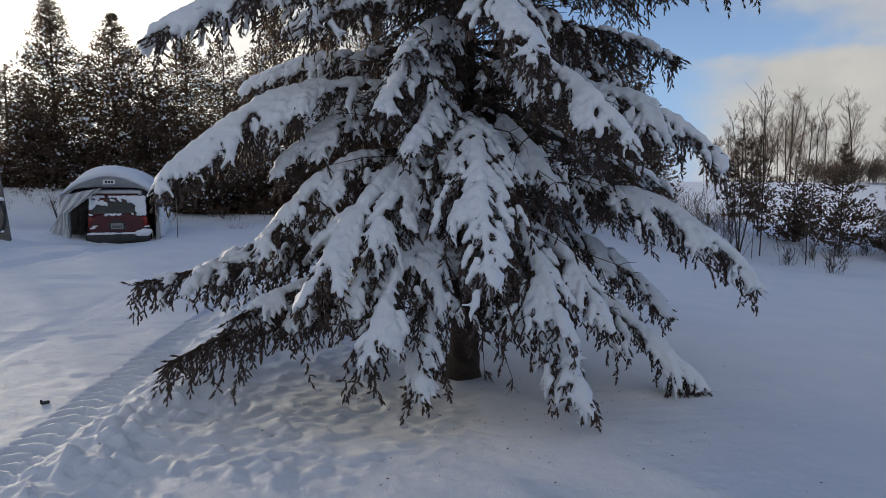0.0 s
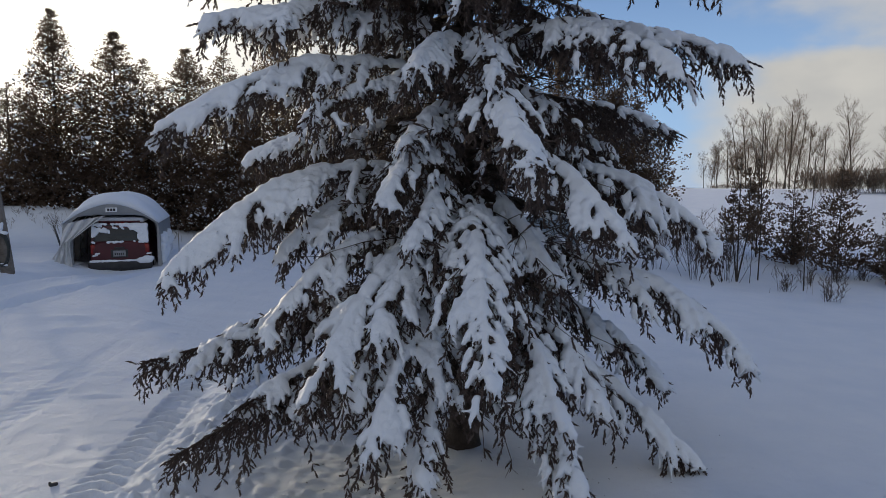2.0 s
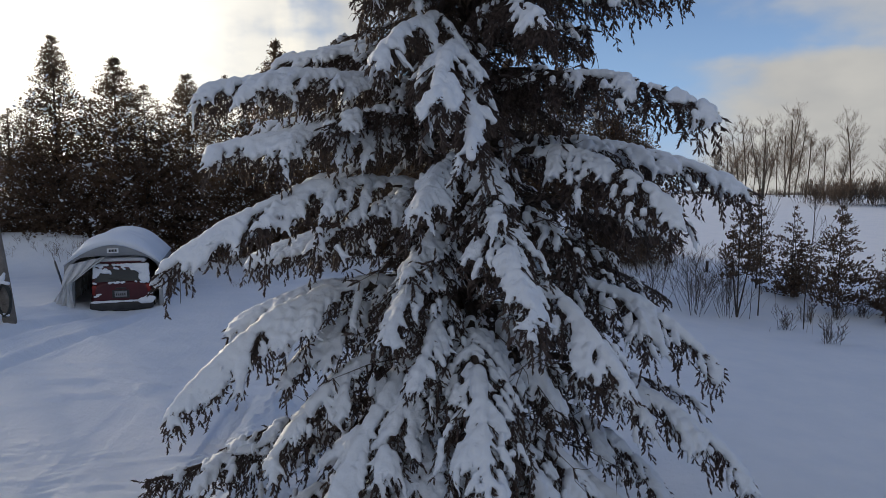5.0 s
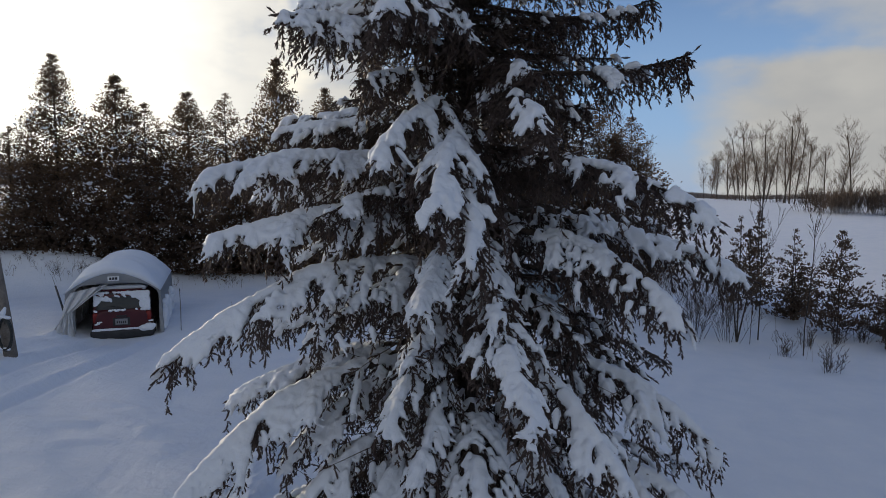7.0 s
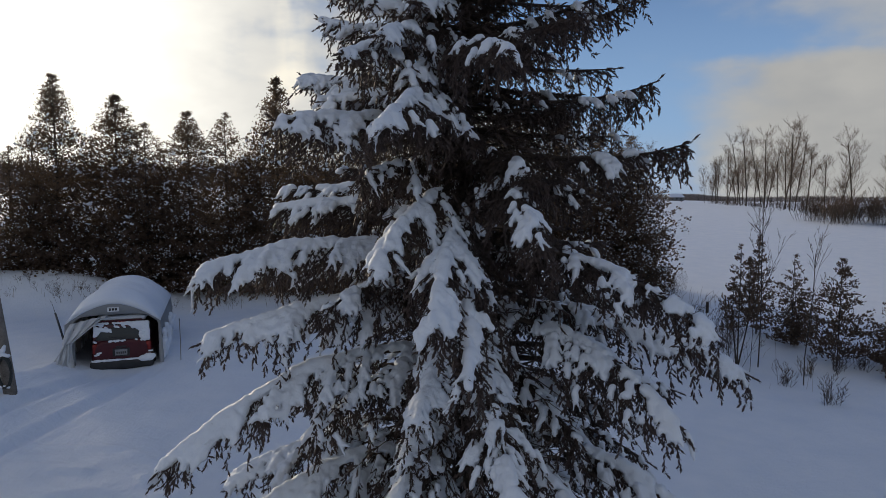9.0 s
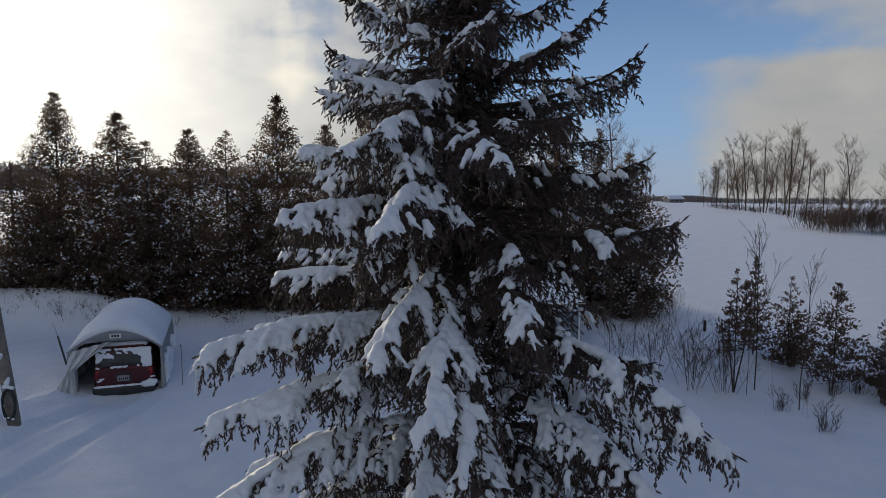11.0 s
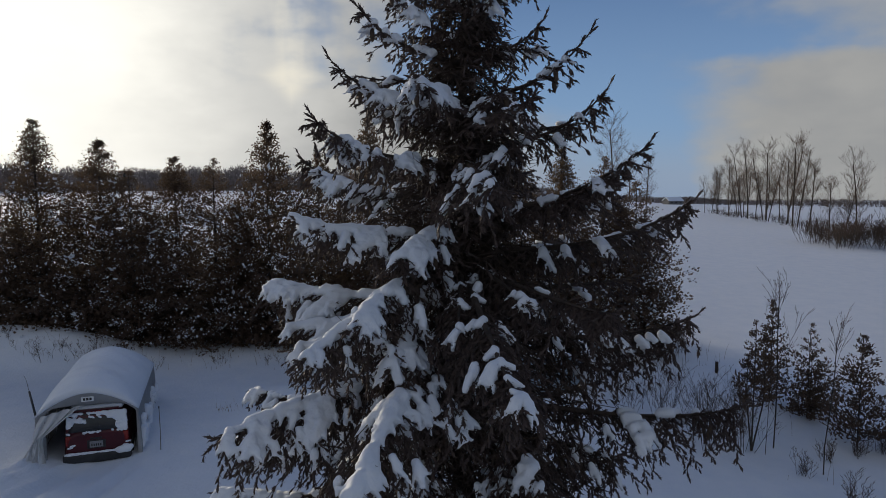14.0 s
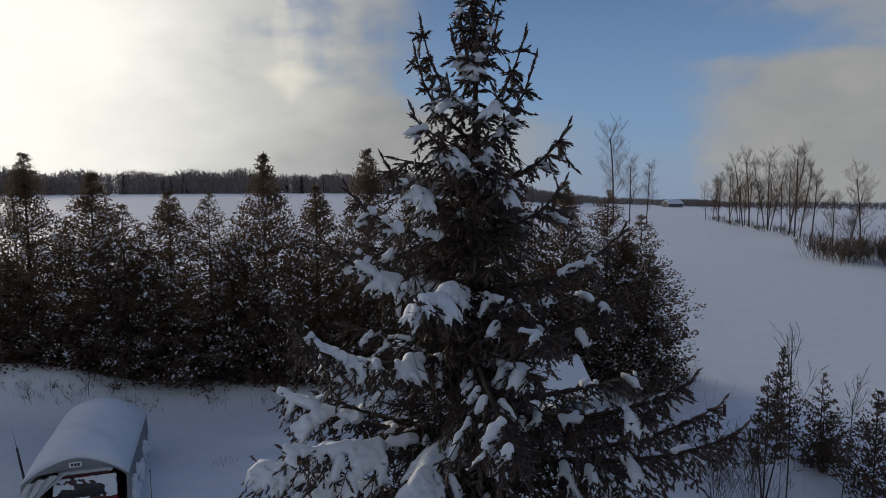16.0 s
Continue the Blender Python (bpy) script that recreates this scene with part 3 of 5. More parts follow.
def bough(tree, root_z, tip, arch=0.15, width=0.55, snow=1.0, seed=0, h=0.024, droop=0.45, curl=0.0, bare=0.0, lift=0.0):
    """One limb with its side twigs, needles and the snow that lies on it.
    arch: how far the middle bows up; width: reach of the side twigs; snow: 0 bare to 1 thickly covered; curl: upturned tip; bare: snowless outer end."""
    rng = np.random.RandomState(1000 + seed)
    root = trunk_axis(root_z)
    tip = np.asarray(tip, float)
    L = np.linalg.norm(tip - root)
    ctrl = root * 0.45 + tip * 0.55 + np.array([rng.uniform(-0.06, 0.06) * L, 0, arch * L * 1.6])
    n = max(8, int(L / 0.12))
    sp = bezier(root, ctrl, tip, n)
    if curl:
        sp[:, 2] += curl * np.linspace(0, 1, n) ** 5
    tan = np.gradient(sp, axis=0)
    tan /= np.linalg.norm(tan, axis=1)[:, None]
    side = np.cross(tan, [0, 0, 1.0])
    side /= np.linalg.norm(side, axis=1)[:, None] + 1e-9
    S = np.linspace(0, 1, n)

    def at(arr, s):
        return np.array([np.interp(s, S, arr[:, k]) for k in range(3)])

    wood, needles = Acc(), Acc()
    tube(wood, sp, np.interp(S, [0, 1], [0.012 + 0.013 * L, 0.005]), 5)
    caps, B, D, Z = [], [], [], []

    def rod(a, b, r0, r1, up=0.6):
        caps.append((*(a + [0, 0, r0 * up + lift]), *(b + [0, 0, r1 * up + lift]), r0, r1))

    cover = rng.uniform(0, 1, 64)
    ph = rng.uniform(0, 6.28, 4)
    paws = (0.07 + 0.10 * snow) * (1.5 if root_z < 4.4 else 0.75 if root_z < 7.6 else 1.3)
    inner = 0.56 if L > 1.3 else 0.28      # sheltered by the limbs above

    least = -0.55 if tip[0] < -1.2 and 1.9 < tip[2] < 5.0 else 0.58 if abs(tip[0] - 0.2) < 1.5 and tip[1] < 6.0 else 0.18

    def pad(s, sg):
        """Snow gathers in pads along each side of the limb."""
        w = math.sin(s * L * 8.5 + ph[0] + 1.7 * sg) + 0.7 * math.sin(s * L * 15.0 + ph[1] - sg)
        w -= 1.4 * max(0.0, inner - s) / inner
        return w > least + 1.6 * max(0.0, 0.95 - snow)

    # snow along the limb
    for k in range(1, n - 1):
        s = S[k]
        if s < (0.24 if L > 1.5 else 0.12) or s > 1.0 - bare:
            continue
        if pad(s, 0) or (snow >= 0.85 and s > inner and rng.uniform() < 0.8):
            thick = (0.022 + 0.040 * min(1.0, s / inner) * math.sin(math.pi * min(1, 0.25 + s * 0.75)) + rng.uniform(-0.012, 0.014)) * (0.38 + 0.66 * snow)
            rod(sp[k], sp[k + 1], thick, thick * 0.95)
            for sg in (-1, 1):
                w = side[k] * sg * rng.uniform(0.5, 1.0) + tan[k] * 0.5 - [0, 0, 0.35]
                rod(sp[k], sp[k] + w * rng.uniform(0.07, 0.14), thick * 0.75, 0.008)
    def lobe(s, sg):
        """Side sprays run in broad lobes, longer and shorter by turns."""
        return 0.80 + 0.26 * math.sin(s * L * 9.0 + ph[2] + 2.1 * sg) + 0.12 * math.sin(s * L * 21.0 + ph[3] - sg)

    pos = np.arange(0.14 * L, L * 0.985, (0.080 if root_z < 7.0 else 0.092 if root_z < 8.0 else 0.100) if h < 0.03 else 0.14)
    before = {}
    for i, q in enumerate(pos):
        s = q / L
        if root_z < 4.2 and s < 0.42 and rng.uniform() < 0.5:
            continue
        p, T, Sd = at(sp, s), at(tan, s), at(side, s)
        for sg in (-1, 1):
            ln = width * min(1.0, (1 - s) * 1.9 + 0.22) * min(1.0, (s + 0.10) / 0.42) * lobe(s, sg) * rng.uniform(0.85, 1.15)
            d0 = T * rng.uniform(0.45, 0.75) + Sd * sg * rng.uniform(0.75, 1.0) + np.array([0, 0, rng.uniform(-0.22, 0.06)])
            d0 /= np.linalg.norm(d0)
            m = max(3, int(ln / 0.07) + 1)
            tt = np.linspace(0, 1, m)[:, None]
            lat = p + d0 * ln * tt + T * 0.12 * ln * tt ** 2 + np.array([0, 0, -1.0]) * ln * droop * tt ** 2 * rng.uniform(0.75, 1.2)
            if ln > 0.16:
                tube(wood, lat, np.linspace(0.006, 0.003, m), 3, False)
            here = s < 1.0 - bare and pad(s, sg) and rng.uniform() < 0.95
            reach = (0.70 if root_z > 3.4 and least > 0 else 0.80) + 0.18 * math.sin(s * L * 17.0 + ph[3] + sg) + rng.uniform(-0.09, 0.09)
            if here and sg in before and i - before[sg][2] == 1:
                # the snow bridges from twig to twig
                old, far, _ = before[sg]
                for f in (0.12, 0.32, 0.52, 0.72, 0.9):
                    a = old[min(int(f * far * len(old)), len(old) - 1)]
                    b = lat[min(int(f * reach * m), m - 1)]
                    rod(a, b, 0.044 - 0.012 * f, 0.044 - 0.012 * f, 0.5)
            if h < 0.03 and root_z > 5.4 and (i * 7 + sg * 3) % 13 == 0 and m > 2:
                CONE_SPOTS.append(lat[m // 2])
            if here:
                before[sg] = (lat, reach, i)
            for k in range(m):
                u = k / (m - 1)
                dl = lat[min(k + 1, m - 1)] - lat[min(k, m - 2)]
                dl = dl / (np.linalg.norm(dl) + 1e-9)
                across = np.cross(dl, [0, 0, 1.0])
                across /= np.linalg.norm(across) + 1e-9
                if not here and k < m - 1 and s < 1.0 - bare and rng.uniform() < paws:
                    r = rng.uniform(0.020, 0.036)
                    rod(lat[k], lat[k + 1], r, r * 0.8)
                    for g in (-1.0, -0.4, 0.3, 0.9):
                        w = dl + across * (g + rng.uniform(-0.25, 0.25)) - [0, 0, rng.uniform(0.15, 0.6)]
                        rod(lat[k], lat[k] + w / np.linalg.norm(w) * rng.uniform(0.09, 0.16), r * 0.62, 0.006)
                if here and k < m - 1 and u < reach <= u + 1.0 / (m - 1):
                    # the sheet ends in pointed fingers
                    for g in (-0.75, -0.1, 0.6):
                        w = dl + across * (g + rng.uniform(-0.2, 0.2)) - [0, 0, 0.18]
                        w *= rng.uniform(0.12, 0.20) / np.linalg.norm(w)
                        rod(lat[k], lat[k] + w * 0.5, 0.032, 0.023)
                        rod(lat[k] + w * 0.5, lat[k] + w, 0.023, 0.006)
                if here and u < reach and k < m - 1:
                    r = (0.037 - 0.010 * u) * rng.uniform(0.8, 1.15) * (0.62 + 0.4 * snow)
                    rod(lat[k], lat[k + 1], r, r * 0.9)
                for sg2 in (-1, 1):
                    if root_z > 8.0 and rng.uniform() < 0.15:
                        continue
                    w = dl * rng.uniform(0.7, 1.1) + across * sg2 * rng.uniform(0.45, 0.9) + np.array([0, 0, rng.uniform(-0.45, 0.05)])
                    w /= np.linalg.norm(w)
                    z = rng.uniform(0.05, 0.095)
                    B.append(lat[k])
                    D.append(w)
                    Z.append(z)
                    if rng.uniform() < 0.5:
                        B.append(lat[k] + w * z * 0.7)
                        D.append(w + rng.normal(0, 0.35, 3) + [0, 0, -0.15])
                        Z.append(z * 0.9)
                    # snow fingers on the side shoots
                    if here and u < reach + 0.1 and u > 0.15 and rng.uniform() < 0.7:
                        rod(lat[k], lat[k] + (w - [0, 0, 0.25]) * rng.uniform(0.06, 0.12), 0.027, 0.009)
                if rng.uniform() < (0.15 if h > 0.03 or root_z > 8.2 else 0.36 if root_z > 7.0 else 0.58):
                    # hanging spray
                    hd = dl * 0.45 + np.array([rng.uniform(-0.35, 0.35), rng.uniform(-0.35, 0.35), -1.0])
                    hd /= np.linalg.norm(hd)
                    b0 = lat[k]
                    drop = rng.randint(1, 8) if root_z < 7.0 else rng.randint(1, 6)
                    if s < 1.0 - bare and snow > 0.5 and rng.uniform() < 1.5 * paws:
                        tuft = hd + rng.normal(0, 0.3, 3)
                        rod(b0, b0 + tuft * 0.05, 0.030, 0.026)
                        for _ in range(3):
                            rod(b0 + tuft * 0.05, b0 + (tuft + rng.normal(0, 0.4, 3) - [0, 0, 0.2]) * rng.uniform(0.08, 0.13), 0.022, 0.007)
                    for g in range(drop):
                        for _ in range(1 + g % 2):
                            B.append(b0)
                            D.append(hd + rng.normal(0, 0.36, 3))
                            Z.append(rng.uniform(0.06, 0.105))
                        b0 = b0 + hd * 0.05
        # shoots set close along the limb itself
        for _ in range(2):
            w = T * 0.8 + Sd * rng.uniform(-1, 1) + np.array([0, 0, rng.uniform(-0.9, 0.55)])
            B.append(p)
            D.append(w)
            Z.append(rng.uniform(0.07, 0.12))
    B.append(sp[-1])
    D.append(tan[-1] + np.array([0, 0, 0.6 * (curl > 0)]))
    Z.append(0.13)
    for _ in range(3):
        B.append(at(sp, rng.uniform(0.9, 1.0)))
        D.append(tan[-1] + side[-1] * rng.uniform(-0.8, 0.8))
        Z.append(0.10)
    if root_z > 7.8:
        Z = [z * 1.12 for z in Z]
    add_shoots(needles, B, D, Z)
    limb = put_part("bough", wood.mesh("bough", M_BARK), tree)
    put_part("needles", needles.mesh("needles", M_NEEDLE, False), limb)
    if len(caps) > 3:
        sv, sq = blobs(caps, h)
        lab = islands(len(sv), sq)
        sv = roughen(sv, 0.0045, 28.0)
        names, size = np.unique(lab, return_counts=True)
        big = set(names[size > 160].tolist())
        bits = Acc()
        for name in names:
            if name in big:
                pad_acc = Acc()
            elif size[names == name][0] < 40:
                continue
            else:
                pad_acc = bits
            own = lab == name
            new_id = np.cumsum(own) - 1
            pad_acc.add(sv[own], None, new_id[sq[own[sq[:, 0]]]])
            if name in big:
                put_part("snow_pad", pad_acc.mesh("snow_pad", M_SNOW), limb)
        if bits.n:
            put_part("snow_crust", bits.mesh("snow_crust", M_SNOW), limb, "crumbs of snow on the twigs")["kind"] = "stuff"
    return limb


def cone_mesh():
    acc = Acc()
    n, sides = 9, 7
    zs = np.linspace(0, -0.115, n)
    rr = 0.019 * np.sin(np.linspace(0.5, 2.95, n)) ** 0.7
    pts = np.stack([0 * zs, 0 * zs, zs], -1)
    tube(acc, pts, rr * (1 + 0.16 * (np.arange(n) % 2)), sides)
    return acc.mesh("cone", M_CONE)


def reach_at(z):
    return float(np.interp(z, [0.3, 2.0, 4.7, 5.9, 7.4, 8.7, 9.7, 10.5], [2.9, 2.85, 2.5, 2.2, 1.65, 1.05, 0.55, 0.1]))


spruce = thing("spruce_tree", 0, 0, 0, "tall dark green spruce loaded with fresh snow, standing in the yard", "tree")
acc = Acc()
zz = np.concatenate([np.linspace(-0.25, 1.6, 60), np.linspace(1.75, 10.45, 40)])
tube(acc, np.array([trunk_axis(z) for z in zz]) + np.stack([0.012 * np.sin(zz * 2.1), 0.012 * np.cos(zz * 1.7), 0 * zz], -1),
     np.interp(zz, [-0.25, 0.1, 0.5, 10.45], [0.22, 0.165, 0.145, 0.012]), 22)
bark = acc.v[0]
for k in range(len(bark) - 2):
    r = noise.noise(Vector(bark[k]) * 14) * 0.016 + noise.noise(Vector((bark[k][0] * 40, bark[k][1] * 40, bark[k][2] * 6))) * 0.010
    c = trunk_axis(bark[k][2])
    bark[k][:2] += (bark[k][:2] - c[:2]) * r / 0.15
put_part("trunk", acc.mesh("trunk", M_BARK), spruce, "rough dark brown bark")

# limbs toward the yard: height on the trunk, tip, bow, reach of side twigs, snow cover
K = 0


def limb(root_z, x, y, z, arch=0.1, width=0.42, snow=1.0, curl=0.0, bare=0.0, droop=0.55):
    global K
    K += 1
    if z > 2.5 and x > 0.2 and z < 4.3:
        snow *= 0.80
    if z > 4.3 and x > 0.1:
        snow *= 0.62 if z < 5.9 else 0.44
    if z > 5.6 and x < 0.2 and y < 6.0:
        snow *= 0.85
    if z > 8.8:
        snow *= 0.75
    if z > 7.6:
        width *= 0.74
    if abs(x) > 1.2 and 1.9 < root_z < 5.6:
        # long side limbs leave the trunk nearly level and bend down toward the tip
        fall = root_z - z
        arch += 0.20 * fall / math.hypot(x - 0.2, y - 6.85, fall)
        root_z -= 0.33 * fall
    return bough(spruce, root_z, (x, y, z), arch, width, snow, K, 0.0178, droop, curl, bare)


# lowest tier, tips near the ground
limb(1.50, -2.93, 6.08, 0.99, 0.03, 0.46, 0.55, 0.03, 0.10)
limb(1.75, -2.20, 6.40, 1.25, 0.05, 0.42, 0.6)
limb(1.15, -2.15, 4.95, 0.57, 0.06, 0.42, 0.5, 0.0, 0.1)
limb(1.25, -1.75, 5.25, 0.85, 0.06, 0.38, 0.5)
limb(2.45, -1.56, 5.45, 1.44, 0.16, 0.40)
limb(2.40, -1.09, 4.89, 1.04, 0.17, 0.42)
limb(2.20, -0.81, 4.98, 0.89, 0.16, 0.34)
limb(2.05, -0.60, 4.71, 0.60, 0.15, 0.46)
limb(1.70, -0.19, 4.90, 0.38, 0.15, 0.36)
limb(2.65, 0.33, 4.48, 1.27, 0.20, 0.50)
limb(2.00, 0.94, 4.94, 0.80, 0.15, 0.42)
limb(1.75, 1.16, 4.88, 0.23, 0.13, 0.36)
limb(1.95, 1.41, 5.34, 0.73, 0.14, 0.42)
limb(1.60, 2.44, 5.86, 0.07, 0.09, 0.34)
limb(1.90, 2.33, 6.58, 0.67, 0.12, 0.36, 0.8)
limb(2.35, 2.88, 5.95, 1.10, 0.10, 0.40)
limb(1.15, -1.40, 5.60, 0.75, 0.10, 0.34, 0.6)
limb(1.35, 0.60, 5.60, 0.75, 0.10, 0.30, 0.7)
limb(1.55, 0.55, 5.95, 0.95, 0.06, 0.26, 0.7)
limb(1.70, -0.12, 5.90, 0.95, 0.06, 0.26, 0.7)
limb(1.30, 0.30, 6.20, 0.70, 0.04, 0.20, 0.4)
# second tier
limb(3.10, -2.30, 5.28, 1.96, 0.13, 0.44)
limb(2.90, -2.34, 7.02, 2.35, 0.10, 0.42)
limb(2.55, -0.60, 5.10, 1.40, 0.17, 0.40)
limb(3.00, -0.26, 5.16, 2.22, 0.10, 0.26)
limb(3.35, -0.50, 5.36, 2.55, 0.14, 0.40)
limb(3.25, 1.42, 4.91, 2.27, 0.14, 0.44)
limb(3.20, 2.55, 5.92, 2.15, 0.11, 0.42)
limb(3.35, 2.09, 6.58, 2.71, 0.08, 0.40, 0.8)
limb(3.60, 1.86, 7.10, 3.09, 0.06, 0.36, 0.6)
limb(3.90, 0.67, 4.50, 2.77, 0.17, 0.36)
limb(2.90, -1.50, 5.90, 2.10, 0.12, 0.36, 0.8)
limb(2.80, 1.00, 5.60, 1.85, 0.12, 0.36)
# third tier
limb(4.00, -2.38, 5.40, 3.15, 0.12, 0.42)
limb(3.40, -2.20, 7.40, 3.04, 0.07, 0.36, 0.8)
limb(3.60, -0.33, 5.68, 3.08, 0.10, 0.30)
limb(4.20, -0.22, 5.18, 3.65, 0.10, 0.28)
limb(4.25, 0.41, 5.15, 3.56, 0.12, 0.30)
limb(4.95, 0.18, 4.74, 4.06, 0.14, 0.34)
limb(4.35, 1.86, 5.07, 3.59, 0.10, 0.42)
limb(4.50, 2.75, 5.90, 3.82, 0.06, 0.38)
limb(3.85, 2.55, 7.10, 3.29, 0.04, 0.36, 0.6)
limb(3.90, -1.20, 5.70, 3.30, 0.10, 0.36, 0.8)
limb(3.95, 1.20, 5.80, 3.25, 0.10, 0.34, 0.8)
# fourth tier
limb(4.45, -2.15, 5.83, 4.14, 0.05, 0.38)
limb(4.95, -2.26, 6.13, 4.73, 0.05, 0.46)
limb(4.60, -2.27, 7.98, 4.57, 0.03, 0.34, 0.8)
limb(5.25, -0.09, 4.80, 4.45, 0.14, 0.40)
limb(5.55, -0.56, 5.33, 4.87, 0.12, 0.40)
limb(5.60, 0.75, 5.04, 5.03, 0.12, 0.32)
limb(5.00, 2.07, 5.05, 4.40, 0.08, 0.40)
limb(5.10, 1.32, 6.07, 4.80, 0.06, 0.34, 0.5)
limb(4.45, 2.58, 7.71, 4.19, 0.03, 0.36, 0.5)
limb(4.95, 1.52, 8.64, 4.65, 0.03, 0.36, 0.3)
limb(4.70, -1.10, 5.95, 4.40, 0.06, 0.34, 0.8)
# fifth tier
limb(5.30, -1.92, 7.65, 5.27, 0.03, 0.36)
limb(5.50, -1.98, 8.43, 5.49, 0.0, 0.36, 0.8)
limb(6.10, -1.40, 5.63, 6.02, 0.05, 0.42, 1.0, 0.05)
limb(6.35, -0.47, 4.97, 5.93, 0.10, 0.38)
limb(5.95, 0.78, 5.69, 5.58, 0.06, 0.28, 0.7)
limb(5.65, 1.48, 6.78, 5.44, 0.02, 0.36, 0.35)
limb(5.90, 2.41, 6.58, 5.85, -0.04, 0.38, 0.45, 0.10, 0.12)
limb(6.15, 0.14, 6.00, 6.00, 0.04, 0.28, 0.6)
limb(5.85, -0.75, 6.00, 5.60, 0.04, 0.32, 0.6)
# sixth tier
limb(6.45, 2.20, 7.00, 6.50, -0.05, 0.36, 0.30, 0.10, 0.15)
limb(6.70, -1.60, 7.80, 6.72, -0.02, 0.38, 0.9, 0.05)
limb(6.50, -1.33, 7.28, 6.44, 0.0, 0.32)
limb(6.55, -1.18, 6.78, 6.37, 0.0, 0.30, 0.8)
limb(6.75, -0.32, 5.87, 6.46, 0.05, 0.32)
limb(6.95, 0.47, 4.93, 6.48, 0.05, 0.36, 0.8)
limb(7.00, 0.15, 5.76, 6.68, 0.05, 0.30)
limb(6.90, -0.84, 5.61, 6.60, 0.05, 0.36)
limb(7.10, -0.55, 5.72, 6.77, 0.05, 0.32)
limb(7.00, 1.10, 5.53, 6.85, 0.0, 0.36, 0.6, 0.05)
limb(7.05, 0.65, 6.02, 6.86, 0.02, 0.30, 0.5)
limb(6.60, 1.50, 7.60, 6.55, -0.03, 0.34, 0.3)
# seventh tier
limb(7.15, 1.92, 6.42, 7.46, -0.06, 0.36, 0.45, 0.12, 0.12)
limb(7.10, 2.10, 7.13, 7.40, -0.06, 0.34, 0.35, 0.12, 0.15)
limb(7.45, 1.50, 6.20, 7.86, -0.06, 0.30, 0.40, 0.12, 0.15)
limb(7.50, 1.28, 6.26, 7.68, -0.04, 0.26, 0.5, 0.08)
limb(7.20, -1.40, 7.80, 7.35, -0.03, 0.34, 0.8, 0.06)
limb(7.30, -1.04, 6.53, 7.36, -0.02, 0.34, 0.9, 0.05)
limb(7.40, -0.28, 6.10, 7.15, 0.03, 0.30, 0.9)
limb(7.85, 0.26, 5.95, 7.60, 0.03, 0.28, 0.7)
limb(7.90, 0.40, 5.67, 7.67, 0.02, 0.28, 0.7)
limb(7.85, 0.59, 6.37, 7.97, 0.0, 0.26, 0.5)
# upper tiers, tips turned up
limb(7.60, -1.35, 8.04, 7.85, -0.06, 0.30, 0.7, 0.14, 0.12)
limb(7.90, -0.89, 6.37, 8.07, -0.05, 0.28, 0.7, 0.12, 0.15)
limb(8.00, 1.43, 7.08, 8.35, -0.07, 0.28, 0.40, 0.16, 0.15)
limb(8.25, 0.65, 6.03, 8.22, 0.0, 0.26, 0.5, 0.06)
limb(8.35, 0.53, 6.52, 8.37, 0.0, 0.24, 0.4, 0.06)
limb(8.40, -0.15, 6.23, 8.41, 0.0, 0.26, 0.8, 0.05)
limb(8.35, -0.90, 7.20, 8.63, -0.06, 0.26, 0.6, 0.14, 0.15)
limb(8.20, -0.74, 7.90, 8.50, -0.05, 0.26, 0.5, 0.12)
limb(8.40, 1.16, 6.61, 8.70, -0.06, 0.26, 0.35, 0.14, 0.15)
limb(8.75, -0.63, 6.80, 9.00, -0.06, 0.24, 0.6, 0.12, 0.15)
limb(8.95, -0.40, 7.00, 9.20, -0.05, 0.22, 0.6, 0.12, 0.15)
limb(8.80, 0.95, 7.50, 9.05, -0.06, 0.22, 0.3, 0.12, 0.2)
limb(9.15, 0.87, 7.00, 9.43, -0.06, 0.22, 0.35, 0.12, 0.2)
limb(9.20, 0.30, 6.85, 9.39, -0.02, 0.20, 0.8, 0.06)
limb(9.40, -0.20, 7.00, 9.55, -0.05, 0.18, 0.6, 0.12)
limb(9.35, 0.66, 7.14, 9.87, -0.05, 0.16, 0.3, 0.16, 0.3)
limb(9.70, 0.05, 7.00, 9.80, -0.02, 0.20, 0.7, 0.06)
limb(9.65, 0.42, 6.95, 9.72, -0.02, 0.20, 0.5, 0.06)
limb(9.95, 0.08, 7.12, 10.12, -0.03, 0.16, 0.6, 0.08)
limb(10.00, 0.38, 7.15, 10.18, -0.03, 0.16, 0.4, 0.08)
limb(9.50, 0.52, 7.10, 9.60, -0.03, 0.20, 0.4, 0.08)
limb(9.30, 0.00, 6.90, 9.38, -0.03, 0.22, 0.8, 0.08)
limb(9.05, 0.45, 6.75, 9.12, -0.03, 0.24, 0.5, 0.08)
limb(9.50, -0.19, 7.30, 9.95, -0.05, 0.17, 0.3, 0.16, 0.3)
limb(9.60, 0.62, 7.40, 10.10, -0.05, 0.09, 0.2, 0.18, 0.4)
limb(9.70, -0.15, 7.35, 10.16, -0.05, 0.09, 0.2, 0.18, 0.4)
limb(9.75, 0.25, 7.10, 10.05, -0.02, 0.16, 0.6, 0.10)
limb(9.95, 0.42, 7.42, 10.55, -0.03, 0.10, 0.0, 0.10)
limb(9.95, 0.12, 7.38, 10.50, -0.03, 0.10, 0.0, 0.10)
limb(10.15, 0.20, 7.36, 10.72, 0.0, 0.06, 0.0)
limb(10.20, 0.28, 7.40, 10.76, 0.0, 0.06, 0.0)

